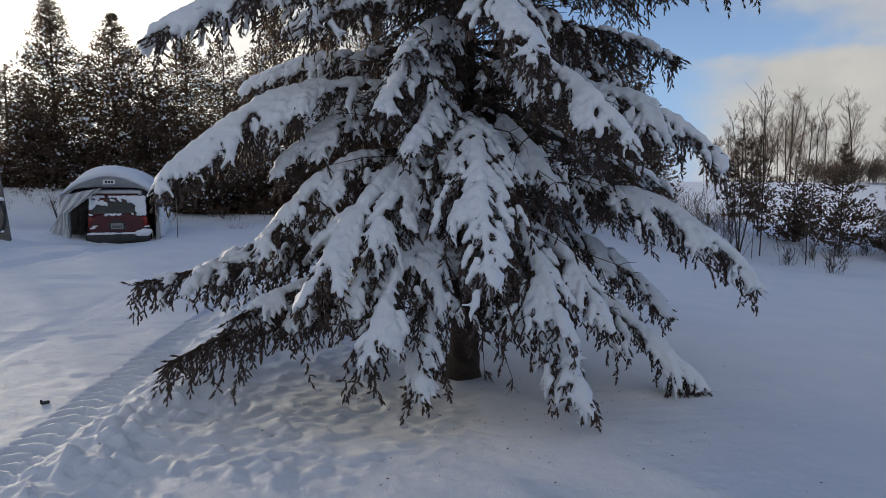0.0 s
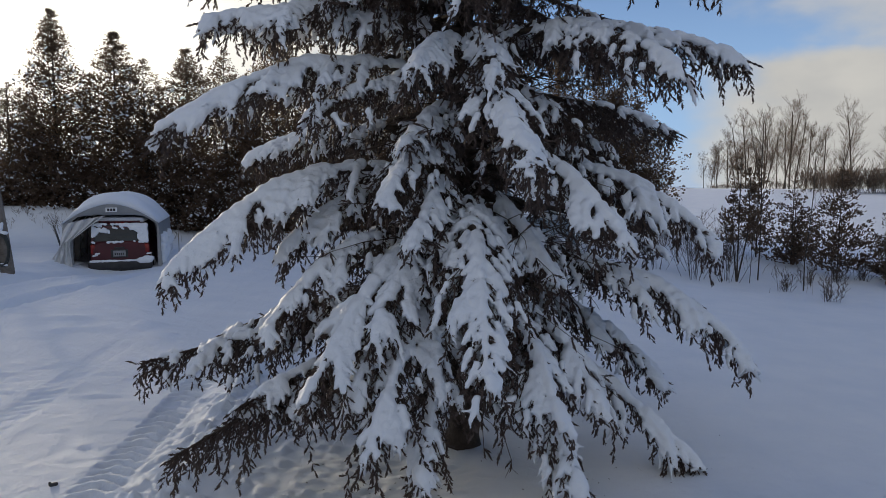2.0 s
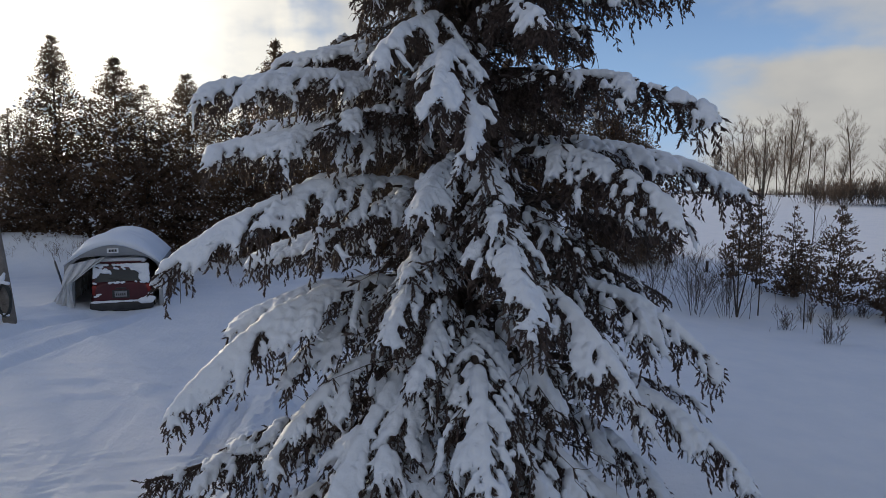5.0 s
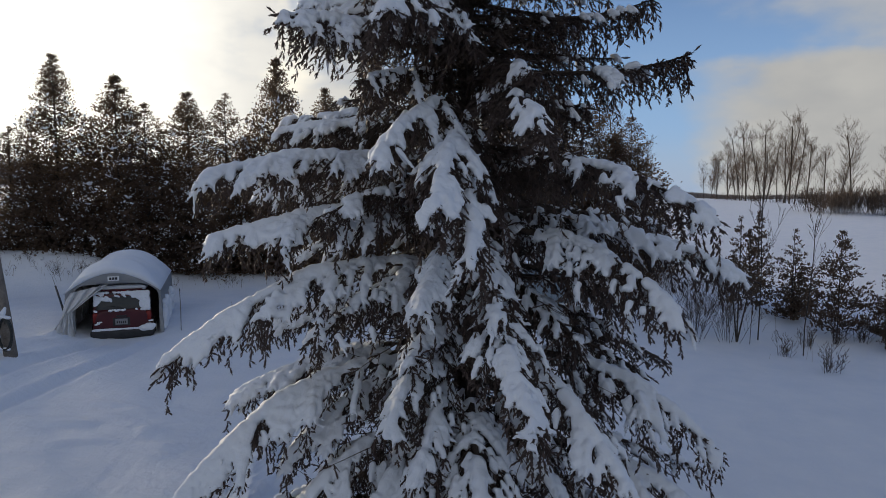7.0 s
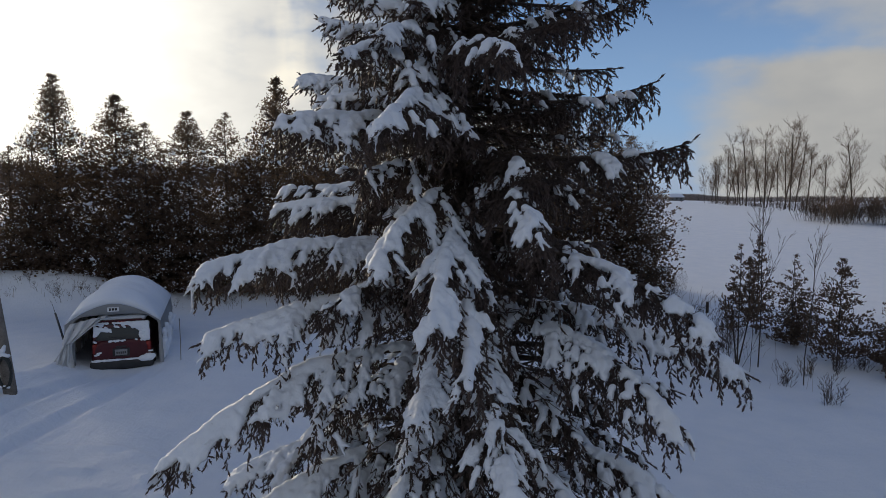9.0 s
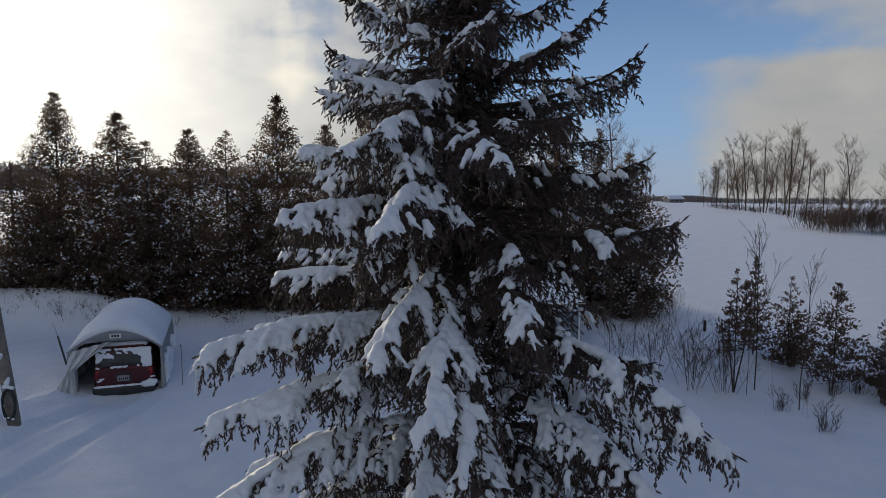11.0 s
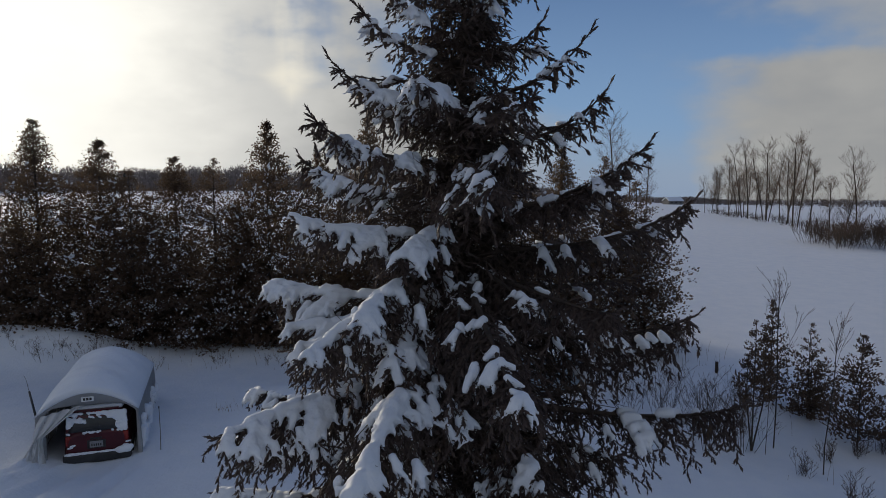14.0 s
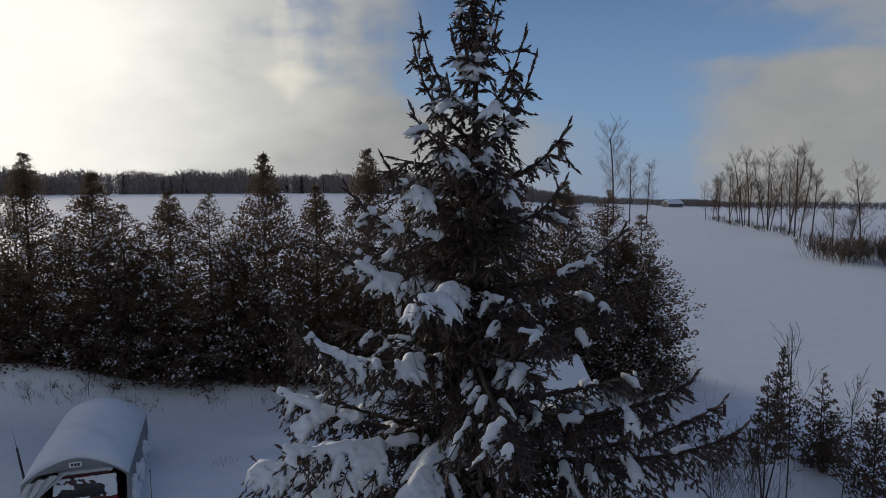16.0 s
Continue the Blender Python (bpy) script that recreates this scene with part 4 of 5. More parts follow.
# the far side of the crown
for i in range(58):
    zr = 2.1 + 7.5 * (i / 58) ** 1.1
    az = radians(100 + (i * 97.0) % 160)
    rc = reach_at(zr) * RNG.uniform(0.82, 1.0)
    fall = np.interp(zr, [1, 3, 5, 7, 10], [0.7, 0.70, 0.3, -0.1, -0.35]) * rc / 2.6
    a = trunk_axis(zr)
    bough(spruce, zr, (a[0] + rc * math.sin(az), a[1] - rc * math.cos(az), zr - fall), 0.08 if zr < 5 else -0.03, 0.26 + 0.08 * rc, 0.7 if zr < 3 else 0.35, 300 + i, 0.04)


def inner_twigs():
    """Dead brown twigs and shaded needles that fill the heart of the crown."""
    rng = np.random.RandomState(77)
    dead, live = Acc(), Acc()
    B, D, Z = [], [], []
    for i in range(820):
        z = 0.9 + 8.6 * rng.uniform() ** 1.25 if i < 560 else rng.uniform(5.4, 9.2)
        a = trunk_axis(z)
        az = rng.uniform(0, 2 * math.pi)
        ln = reach_at(z) * (rng.uniform(0.25, 0.62) if z < 6.5 else rng.uniform(0.2, 0.42))
        d = np.array([math.sin(az), -math.cos(az), rng.uniform(-0.35, 0.25)])
        n = 5
        pts = [a]
        for k in range(n):
            d = d + rng.normal(0, 0.12, 3)
            d /= np.linalg.norm(d)
            pts.append(pts[-1] + d * ln / n)
        pts = np.array(pts)
        tube(dead, pts, np.linspace(0.012, 0.003, n + 1), 3, False)
        for k in range(2, n + 1):
            for _ in range(4):
                w = d * 0.5 + rng.normal(0, 0.5, 3) + [0, 0, -0.45]
                if rng.uniform() < 0.55:
                    B.append(pts[k])
                    D.append(w)
                    Z.append(rng.uniform(0.10, 0.20))
                else:
                    w /= np.linalg.norm(w)
                    e = pts[k] + w * rng.uniform(0.1, 0.28)
                    tube(dead, np.array([pts[k], (pts[k] + e) / 2 + rng.normal(0, 0.02, 3), e]), [0.004, 0.003, 0.002], 3, False)
    add_shoots(live, B, D, Z)
    put_part("dead_twig", dead.mesh("dead_twig", M_DEADTWIG), spruce, "bare brown inner twigs")["kind"] = "stuff"
    put_part("inner_needles", live.mesh("inner_needles", M_NEEDLE, False), spruce)["kind"] = "stuff"


inner_twigs()


def cones():
    me = cone_mesh()
    rng = np.random.RandomState(88)
    for p in CONE_SPOTS:
        put_part("cone", me, spruce, "", pose(p[0], p[1], p[2] - 0.01, rng.uniform(-14, 14), rng.uniform(-14, 14), rng.uniform(0, 360)))


cones()


# ---- cedar row ----
OCTA_V = np.array([(1, 0, 0), (-1, 0, 0), (0, 1, 0), (0, -1, 0), (0, 0, 1), (0, 0, -1)], float)
OCTA_F = np.array([(0, 2, 4), (2, 1, 4), (1, 3, 4), (3, 0, 4), (2, 0, 5), (1, 2, 5), (3, 1, 5), (0, 3, 5)])


def add_lumps(acc, pts, size, rng, squash=0.6):
    for p, s in zip(pts, size):
        j = OCTA_V * rng.uniform(0.6, 1.3, (len(OCTA_V), 1)) * np.array([s * rng.uniform(0.5, 1.5), s * rng.uniform(0.5, 1.5), s * squash * rng.uniform(0.6, 1.7)])
        j[:, 2] += j[:, 0] * rng.uniform(-0.9, 0.9) + j[:, 1] * rng.uniform(-0.6, 0.6)
        acc.add(j + p, OCTA_F)


def cedar_parts(seed, height, radius, sprays=3000, lumps=420, tops=1, leaf=0.15, low=0.0):
    rng = np.random.RandomState(seed)
    crown, snow, wood = Acc(), Acc(), Acc()
    leaders = [(0.0, 0.0, 1.0)] + [(rng.uniform(-0.45, 0.45) * radius, rng.uniform(-0.4, 0.4) * radius, rng.uniform(0.72, 0.92)) for _ in range(tops - 1)]
    for lx, ly, lh in leaders:
        zz = np.linspace(-0.3, lh * height, 12)
        bend = np.minimum(1, np.maximum(0, zz) / (0.4 * height))
        tube(wood, np.stack([lx * bend, ly * bend, zz], -1), np.linspace((0.02 if height > 6 else 0.010) * height ** 0.8, 0.008, 12), 6)
    # limbs set out a lumpy crown: sprays gather round them
    wide = 0.37 if height > 6 else 0.21
    limbs = int(sprays / 11)
    pick = rng.randint(0, len(leaders), limbs)
    hh = low + (1 - low) * rng.beta(1.0, 1.2, limbs)
    az = rng.uniform(0, 2 * math.pi, limbs)
    P, Dr, Sz, tips = [], [], [], []
    for i in range(limbs):
        lx, ly, lh = leaders[pick[i]]
        z = hh[i] * lh * height
        full = radius * (0.04 + 0.96 * min(1, (1 - hh[i]) * 1.75) ** 0.95) * (0.75 + 0.25 * min(1, hh[i] * 6)) * (1.0 if lh > 0.99 else 0.7)
        rl = full * rng.uniform(0.76, 1.08)
        out = np.array([math.cos(az[i]), math.sin(az[i]), 0])
        b = np.array([lx, ly, z - 0.25 * rl])
        e = b + out * rl + np.array([0, 0, rl * rng.uniform(0.15, 0.55)])
        if i % 4 == 0:
            tube(wood, np.array([b, (b + e) / 2 - [0, 0, 0.05 * rl], e]), [0.016, 0.010, 0.004], 3, False)
        if hh[i] < 0.80:
            tips.append(b + (e - b) * rng.uniform(0.75, 1.0))
        m = rng.randint(18, 25)
        u = rng.beta(1.5, 1.0, m)
        P.append(b + (e - b) * u[:, None] + rng.normal(0, (0.04 if height > 6 else 0.03) + 0.036 * rl, (m, 3)) * [1, 1, 0.8])
        Dr.append(out * 0.55 + rng.normal(0, 0.38, (m, 3)) + [0, 0, 0.62])
        Sz.append(leaf * rng.uniform(0.6, 1.25, m) * (1.0 - 0.55 * hh[i] ** 2))
    P, Dr, Sz, tips = np.concatenate(P), np.concatenate(Dr), np.concatenate(Sz), np.array(tips)
    Dr /= np.linalg.norm(Dr, axis=1)[:, None]
    for k in range(2):
        w = np.cross(Dr, rng.normal(0, 1, P.shape))
        w /= np.linalg.norm(w, axis=1)[:, None]
        fan = Dr + w * rng.uniform(0.1, 0.6)
        fan /= np.linalg.norm(fan, axis=1)[:, None]
        x = np.cross(fan, rng.normal(0, 1, P.shape))
        x /= np.linalg.norm(x, axis=1)[:, None]
        s = Sz[:, None]
        v = np.stack([P, P + fan * s * 0.7 + x * s * wide, P + fan * s * 1.25, P + fan * s * 0.5 - x * s * wide], 1).reshape(-1, 3)
        crown.add(v, None, np.arange(len(P) * 4).reshape(-1, 4))
    if lumps:
        # flecks gather in tufts on the outer ends of some limbs
        tuft = tips[rng.choice(len(tips), max(1, lumps // 6))]
        at = np.repeat(tuft, 6, 0)
        at = at + rng.normal(0, 0.15 if height > 6 else 0.07, at.shape) * [1, 1, 0.7]
        wt = np.abs(rng.normal(0, 1, len(at)))
        add_lumps(snow, at, (0.015 + 0.025 * wt) * (1.0 if height > 6 else 0.6), rng, 0.75)
    return wood.mesh("trunk", M_GREYBARK), crown.mesh("crown", M_CEDAR, False), snow.mesh("snow", M_SNOW) if lumps else None


def cedar(meshes, x, y, z, label, rz, sc=(1, 1, 1), group="cedar row"):
    ob = thing("cedar_tree", x, y, z, label, "tree", rz, group)
    ob.scale = sc
    put_part("trunk", meshes[0], ob)
    put_part("crown", meshes[1], ob)
    if meshes[2]:
        put_part("snow_fleck", meshes[2], ob, "small clumps of snow caught in the sprays")["kind"] = "stuff"
    return ob


CEDARS = [cedar_parts(11, 9.0, 2.2, 10200, 1500, 1, 0.105), cedar_parts(12, 9.0, 2.35, 10800, 2200, 2, 0.105), cedar_parts(13, 8.2, 2.35, 10400, 2400, 3, 0.105), cedar_parts(14, 9.4, 2.1, 10000, 1000, 1, 0.105)]
CEDAR_LOW = cedar_parts(15, 9.0, 2.4, 2400, 150, 2, 0.20)
LAB_CEDAR = "dark tall cedar flecked with snow in a dense row"


def cedar_row():
    # the first three are out of view, added to shade the left yard
    #        x      y     top height, variant
    row = [(-28.6, 30.4, 7.0, 0), (-25.9, 30.1, 6.4, 2), (-23.3, 30.4, 5.7, 1), (-19.9, 30.2, 6.2, 1), (-17.6, 30.0, 9.3, 3), (-15.2, 30.7, 9.0, 0), (-13.6, 30.1, 7.7, 2),
           (-11.9, 30.8, 8.5, 3), (-10.1, 30.6, 8.4, 1), (-7.8, 31.0, 10.1, 0), (-5.5, 30.9, 8.7, 3), (-3.3, 31.3, 10.3, 3), (-1.4, 31.0, 8.2, 1), (0.9, 31.4, 8.6, 2), (3.0, 31.2, 9.3, 0),
           (5.4, 31.0, 8.9, 3), (7.2, 30.6, 8.5, 1), (8.8, 31.0, 7.5, 2)]
    full = (9.0, 9.0, 8.2, 9.4)
    for i, (x, y, hgt, k) in enumerate(row):
        s = hgt / full[k]
        cedar(CEDARS[k], x, y, gz(x, y) - 0.1, LAB_CEDAR, i * 77.0, (1.16 + 0.1 * (i % 3) / 2, 1.05, s))
    # added backing row that blocks bright snow glimpsed between the front trees
    for i in range(13):
        x, y = -22.0 + 2.45 * i, 32.9 + 0.3 * (i % 3)
        cedar(CEDAR_LOW, x, y, gz(x, y) - 0.1, "lower cedar added behind the row as a dark backing", i * 53.0, (0.95, 0.9, 0.40 + 0.06 * (i % 3)))


cedar_row()


# ---- bare trees ----
def bare_tree_mesh(seed, height, spread=0.5, lean=0.0, levels=4, stems=1, thick=0.011, twig=0.004, fork=(11, 6, 4, 3), trunk_share=0.62, first=0.22, clump=0.0, slim=0.42, gather=1.0):
    rng = np.random.RandomState(seed)
    wood, twigs = Acc(), Acc()

    def grow(p, d, ln, r, lev):
        n = (4, 3, 2, 1)[min(lev, 3)]
        pts = [p]
        for k in range(n):
            d = d + rng.normal(0, 0.09 if lev else 0.03, 3) + [0, 0, 0.06]
            d /= np.linalg.norm(d)
            pts.append(pts[-1] + d * ln / n)
        pts = np.array(pts)
        tube(wood if lev < 2 else twigs, pts, np.linspace(r, max(twig, r * 0.55), len(pts)), 5 if lev == 0 else 3, False)
        if lev >= levels:
            return
        kids = fork[min(lev, 3)]
        for k in range(kids):
            u = rng.uniform(first if lev == 0 else 0.25, 1.0)
            f = u * n
            i = min(int(f), n - 1)
            b = pts[i] + (pts[i + 1] - pts[i]) * (f - i)
            a = rng.uniform(0, 2 * math.pi)
            w = d * rng.uniform(0.7, 1.1) + spread * np.array([math.cos(a), math.sin(a), 0.25])
            w /= np.linalg.norm(w)
            grow(b, w, ln * rng.uniform(*((0.20, 0.38) if lev == 0 and stems < 3 else (0.36, 0.52))) * (1.15 - 0.60 * u if lev == 0 else 1.0), max(twig, r * slim * (1.1 - 0.4 * u)), lev + 1)
    for s in range(stems):
        a = rng.uniform(0, 6.28)
        off = np.array([math.cos(a), math.sin(a), 0]) * (clump * rng.uniform(0.2, 1.0) if clump else 0.015 * height if stems > 1 else 0)
        hh = height * (1 if s == 0 else rng.uniform(0.55, 0.95))
        d = np.array([lean + off[0] * 0.6 + rng.normal(0, 0.025), off[1] * 0.6 + rng.normal(0, 0.025), 1.0])
        grow(off * gather + [0, 0, -0.2], d / np.linalg.norm(d), hh * trunk_share, thick * hh, 0)
    return wood.mesh("trunk", M_GREYBARK), twigs.mesh("twig_crown", M_BRUSH)


def bare_tree(meshes, x, y, rz, sc, name="bare_tree", label="leafless grey-brown tree at the edge of the snowy field", group="field trees", z=None):
    ob = thing(name, x, y, gz(x, y) if z is None else z, label, "tree" if "tree" in name else "shrub", rz, group)
    ob.scale = (sc, sc, sc)
    if "tree" in name:
        put_part("trunk", meshes[0], ob)
    else:
        put_part("stem_clump", meshes[0], ob)["kind"] = "stuff"
    put_part("twig_crown", meshes[1], ob)
    return ob


BARE = [bare_tree_mesh(21, 12, 0.75, 0.0, 3, 1, 0.0095, 0.006, (28, 9, 4), 0.90, 0.25, 0.0, 0.20), bare_tree_mesh(22, 11, 0.80, 0.02, 3, 1, 0.010, 0.006, (26, 9, 4), 0.88, 0.22, 0.0, 0.20), bare_tree_mesh(23, 12, 0.70, -0.02, 3, 2, 0.008, 0.006, (20, 8, 4), 0.90, 0.25, 0.0, 0.20)]
BUSH = [bare_tree_mesh(31, 3.4, 0.50, 0, 2, 8, 0.004, 0.008, (8, 3), 0.80, 0.15, 1.1), bare_tree_mesh(32, 2.8, 0.55, 0, 2, 8, 0.004, 0.008, (8, 3), 0.80, 0.15, 1.2)]


def field_trees():
    rng = np.random.RandomState(41)
    # line of trees that runs away along the far side of the field
    for i in range(24):
        u = i / 23
        y = 142 - 55 * u + rng.uniform(-2, 2)
        x = 57.5 - 10.0 * u + rng.uniform(-1.5, 2.0)
        bare_tree(BARE[i % 3], x, y, rng.uniform(0, 360), rng.uniform(0.60, 1.10))
    for i in range(8):
        u = i / 7
        x, y = 33.5 + 14 * u + rng.uniform(-1, 1), 63 - 5 * u + rng.uniform(-1, 4)
        bare_tree(BARE[(i + 1) % 3], x + 4.5, y + 4, rng.uniform(0, 360), rng.uniform(0.50, 0.82))
    for i in range(116):
        u = rng.uniform()
        far = i % 3 == 0
        x, y = (57.0 - 10 * u + rng.uniform(-2, 2), 140 - 55 * u) if far else (35.8 + 16 * u, 62 - 6 * u + rng.uniform(-2.0, 4.5))
        bare_tree(BUSH[i % 2], x, y, rng.uniform(0, 360), rng.uniform(0.3, 0.6) if far else rng.uniform(0.7, 1.3), "bare_bush", "leafless brown brush at the edge of the field", "field brush")
    for x, y, s in ((30.5, 118, 1.45), (34.5, 122, 1.0), (37, 120, 0.9)):
        bare_tree(BARE[0], x, y, x * 9, s)
    for x, y, s in ((-33, 46, 1.0), (-36, 50, 1.1), (-30.5, 49, 0.8)):
        bare_tree(BARE[1], x, y, x * 9, s)


field_trees()


# ---- far woods ----
def far_woods():
    rng = np.random.RandomState(51)
    wood, green = Acc(), Acc()

    def sliver(acc, a, b, w):
        n = len(a)
        acc.add(np.stack([a - w, a + w, b], 1).reshape(-1, 3), np.arange(n * 3).reshape(-1, 3))

    az = np.concatenate([rng.uniform(-62, 24, 5200), rng.uniform(18, 50, 1500)])
    dist = np.where(az < 12, rng.uniform(330, 420, len(az)), rng.uniform(380, 470, len(az)))
    tall = np.interp(az, [-60, 2, 12, 18, 50], [19.0, 18.0, 8.0, 5.5, 5.5]) * (0.72 + 0.12 * wave_noise(az, az * 0.0, 0.9, 61)) * rng.uniform(0.75, 1.05, len(az)) + np.clip((-az - 30) * 0.15, 0, 3)
    for a, d, t in zip(az, dist, tall):
        x, y = d * math.sin(radians(a)), d * math.cos(radians(a))
        g = float(ground_z(x, y)) - 0.5
        base = np.array([x, y, g])
        if rng.uniform() < 0.025:
            n = 9
            zz = np.linspace(0.1, 0.95, n)
            for k in zz:
                w = (1 - k) * t * 0.20 + 0.2
                p = base + [0, 0, k * t * 0.85]
                ang = rng.uniform(0, 3.14)
                o = np.array([math.cos(ang), math.sin(ang), 0]) * w
                green.add(np.array([p - o - [0, 0, w * 0.5], p + o - [0, 0, w * 0.5], p + [0, 0, t * 0.16]]), [(0, 1, 2)])
            continue
        m = 26
        A = np.repeat(base[None], m, 0) + np.stack([rng.normal(0, 0.10, m) * t, rng.normal(0, 0.3, m), rng.uniform(0, 0.80, m) * t], -1)
        E = A + np.stack([rng.normal(0, 0.06, m) * t, rng.normal(0, 0.06, m) * t, rng.uniform(0.06, 0.16, m) * t], -1)
        A[0], E[0] = base, base + [rng.normal(0, 0.3), 0, t * 0.85]
        W = np.stack([np.full(m, 0.16), rng.uniform(-0.1, 0.1, m), 0 * E[:, 0]], -1) * (0.6 + 0.03 * t)
        sliver(wood, A, E, W)
    tagged(put_part("far_woods", wood.mesh("far_woods", M_FARWOOD_HAZED, False)), "leafless grey-brown woods along the far edge of the field", "woods", kind="stuff")
    tagged(put_part("far_conifers", green.mesh("far_conifers", M_FARGREEN, False)), "dark conifers standing among the far bare woods", "woods", kind="stuff")


far_woods()


def snow_clumps(caps, h, parent, name, label="", least=20):
    """Snow built from rods, each separate clump a part of its own."""
    sv, sq = blobs(caps, h)
    lab = islands(len(sv), sq)
    for k, c in zip(*np.unique(lab, return_counts=True)):
        if c < least:
            continue
        own = lab == k
        acc = Acc()
        acc.add(sv[own], None, (np.cumsum(own) - 1)[sq[own[sq[:, 0]]]])
        put_part(name, acc.mesh(name, M_SNOW), parent, label)


# ---- car shelter ----
GZ_CAR = 0.50      # level of the ground inside


def shelter():
    x0, y0 = -9.50, 18.60
    ob = thing("car_shelter", x0, y0, GZ_CAR - 0.08, "grey tarpaulin car shelter, front curtain drawn aside, deep snow on top", "shelter", 19)
    W, EAVE, TOP, LEN = 1.24, 1.28, 1.84, 4.7

    def profile(n=28, grow=0.0):
        """Half-round gable: wall, soft shoulder, sloping roof."""
        pts = []
        for k in range(n + 1):
            u = -1 + 2 * k / n
            a = abs(u)
            if a > 0.72:
                v = (1 - a) / 0.28
                px, pz = W + 0.06 * (1 - v), EAVE * v
            else:
                v = a / 0.72
                px = W * v ** 0.92
                pz = TOP - (TOP - EAVE) * v ** 1.75
            pts.append((math.copysign(px + grow, u) if a > 1e-6 else 0.0, pz + grow))
        return pts
    # cover: skin with thickness, sagging between hoops
    rng = np.random.RandomState(3)
    ys = np.linspace(0, LEN, 24)
    pr = profile()
    acc = Acc()
    rows = []
    for layer in (0.0, -0.02):
        for y in ys:
            sag = 0.025 * abs(math.sin(y / LEN * math.pi * 4))
            rows.append([(px * (1 - sag * 0.3) + (layer if px > 0 else -layer), y, pz + layer - sag * (pz > EAVE) - 0.015 * math.sin(y * 9 + px * 5) * (pz < EAVE)) for px, pz in pr])
    v = np.array(rows).reshape(-1, 3)
    n, m = len(pr), len(ys)
    q = []
    for l in range(2):
        for i in range(m - 1):
            for j in range(n - 1):
                a = l * m * n + i * n + j
                f = (a, a + 1, a + n + 1, a + n)
                q.append(f if l == 0 else f[::-1])
    for j in range(n - 1):
        q.append((j + 1, j, m * n + j, m * n + j + 1))
    acc.add(v, None, q)
    put_part("cover", acc.mesh("cover", M_TARP), ob, "grey tarpaulin cover")
    # back wall
    acc = Acc()
    pts = [(px * 0.98, LEN - 0.03, pz - 0.02) for px, pz in pr] + [(0, LEN - 0.03, 0.0)]
    c = len(pr)
    acc.add(pts, [(j + 1, j, c) for j in range(n - 1)])
    put_part("back_wall", acc.mesh("back_wall", M_TARPIN), ob)
    # front panel round the opening
    acc = Acc()
    inner = []
    for px, pz in pr:
        ix = max(-1.00, min(1.19, px * 0.95 + 0.02))
        iz = min(pz * 0.95, 1.50 - 0.16 * abs(px / W) ** 4)
        inner.append((ix, -0.02, iz if pz > 0.02 else 0.0))
    outer = [(px, 0.0, pz - 0.005) for px, pz in pr]
    v = np.array(outer + inner + [(a, b + 0.03, c) for a, b, c in outer] + [(a, b + 0.03, c) for a, b, c in inner])
    q = []
    for j in range(n - 1):
        q += [(j, j + 1, n + j + 1, n + j), (2 * n + j + 1, 2 * n + j, 3 * n + j, 3 * n + j + 1), (n + j, n + j + 1, 3 * n + j + 1, 3 * n + j)]
    acc.add(v, None, q)
    put_part("front_panel", acc.mesh("front_panel", M_TARP), ob, "grey gable panel with a wide opening")
    # curtain gathered at one side, its foot dragged outward
    acc = Acc()
    m2, n2 = 34, 36
    v = []
    for i in range(m2):
        t = i / (m2 - 1)
        # three stations: along the gable, tied at the post, spread at the foot
        if t < 0.5:
            k = sstep(0, 1, t / 0.5)
            l0, r0, l1, r1 = np.array([-1.20, -0.03, 1.27]), np.array([-0.12, -0.05, 1.50]), np.array([-1.27, -0.10, 0.72]), np.array([-1.02, -0.16, 0.80])
        else:
            k = (t - 0.5) / 0.5
            l0, r0, l1, r1 = np.array([-1.27, -0.10, 0.72]), np.array([-1.02, -0.16, 0.80]), np.array([-1.66, -0.34, -0.05]), np.array([-1.00, -0.24, -0.05])
        for j in range(n2):
            f = j / (n2 - 1)
            p = (l0 * (1 - f) + r0 * f) * (1 - k) + (l1 * (1 - f) + r1 * f) * k
            deep = 0.035 + 0.03 * abs(2 * t - 1)
            p[1] += deep * math.sin(f * 23 + 2.5 * math.sin(4 * t)) + 0.02 * math.sin(f * 47 + 9 * t) - 0.09 * math.exp(-((t - 0.45) / 0.2) ** 2)
            p[2] -= 0.16 * math.sin(math.pi * f) * (1 - k) * k * 2 * (t < 0.5)
            p[0] += 0.015 * math.sin(13 * t + 9 * f)
            v.append(p)
    v = np.array(v)
    q = [(i * n2 + j, i * n2 + j + 1, (i + 1) * n2 + j + 1, (i + 1) * n2 + j) for i in range(m2 - 1) for j in range(n2 - 1)]
    off = len(v)
    back = v + np.array([0, 0.02, 0])
    q2 = [tuple(off + k for k in f[::-1]) for f in q]
    acc.add(np.vstack([v, back]), None, q + q2)
    put_part("curtain", acc.mesh("curtain", M_CURTAIN), ob, "pale rumpled tarpaulin curtain pulled aside")
    # steel hoops
    for y in np.linspace(0.12, LEN - 0.12, 5):
        acc = Acc()
        tube(acc, [(px * 0.965, y, pz - 0.05) for px, pz in pr], [0.02] * n, 8)
        put_part("hoop", acc.mesh("hoop", M_STEEL), ob)
    for sx in (-1, 1):
        acc = Acc()
        tube(acc, [(sx * W * 0.94, 0.1, EAVE - 0.08), (sx * W * 0.94, LEN - 0.1, EAVE - 0.08)], [0.018] * 2, 8)
        put_part("purlin", acc.mesh("purlin", M_STEEL), ob)
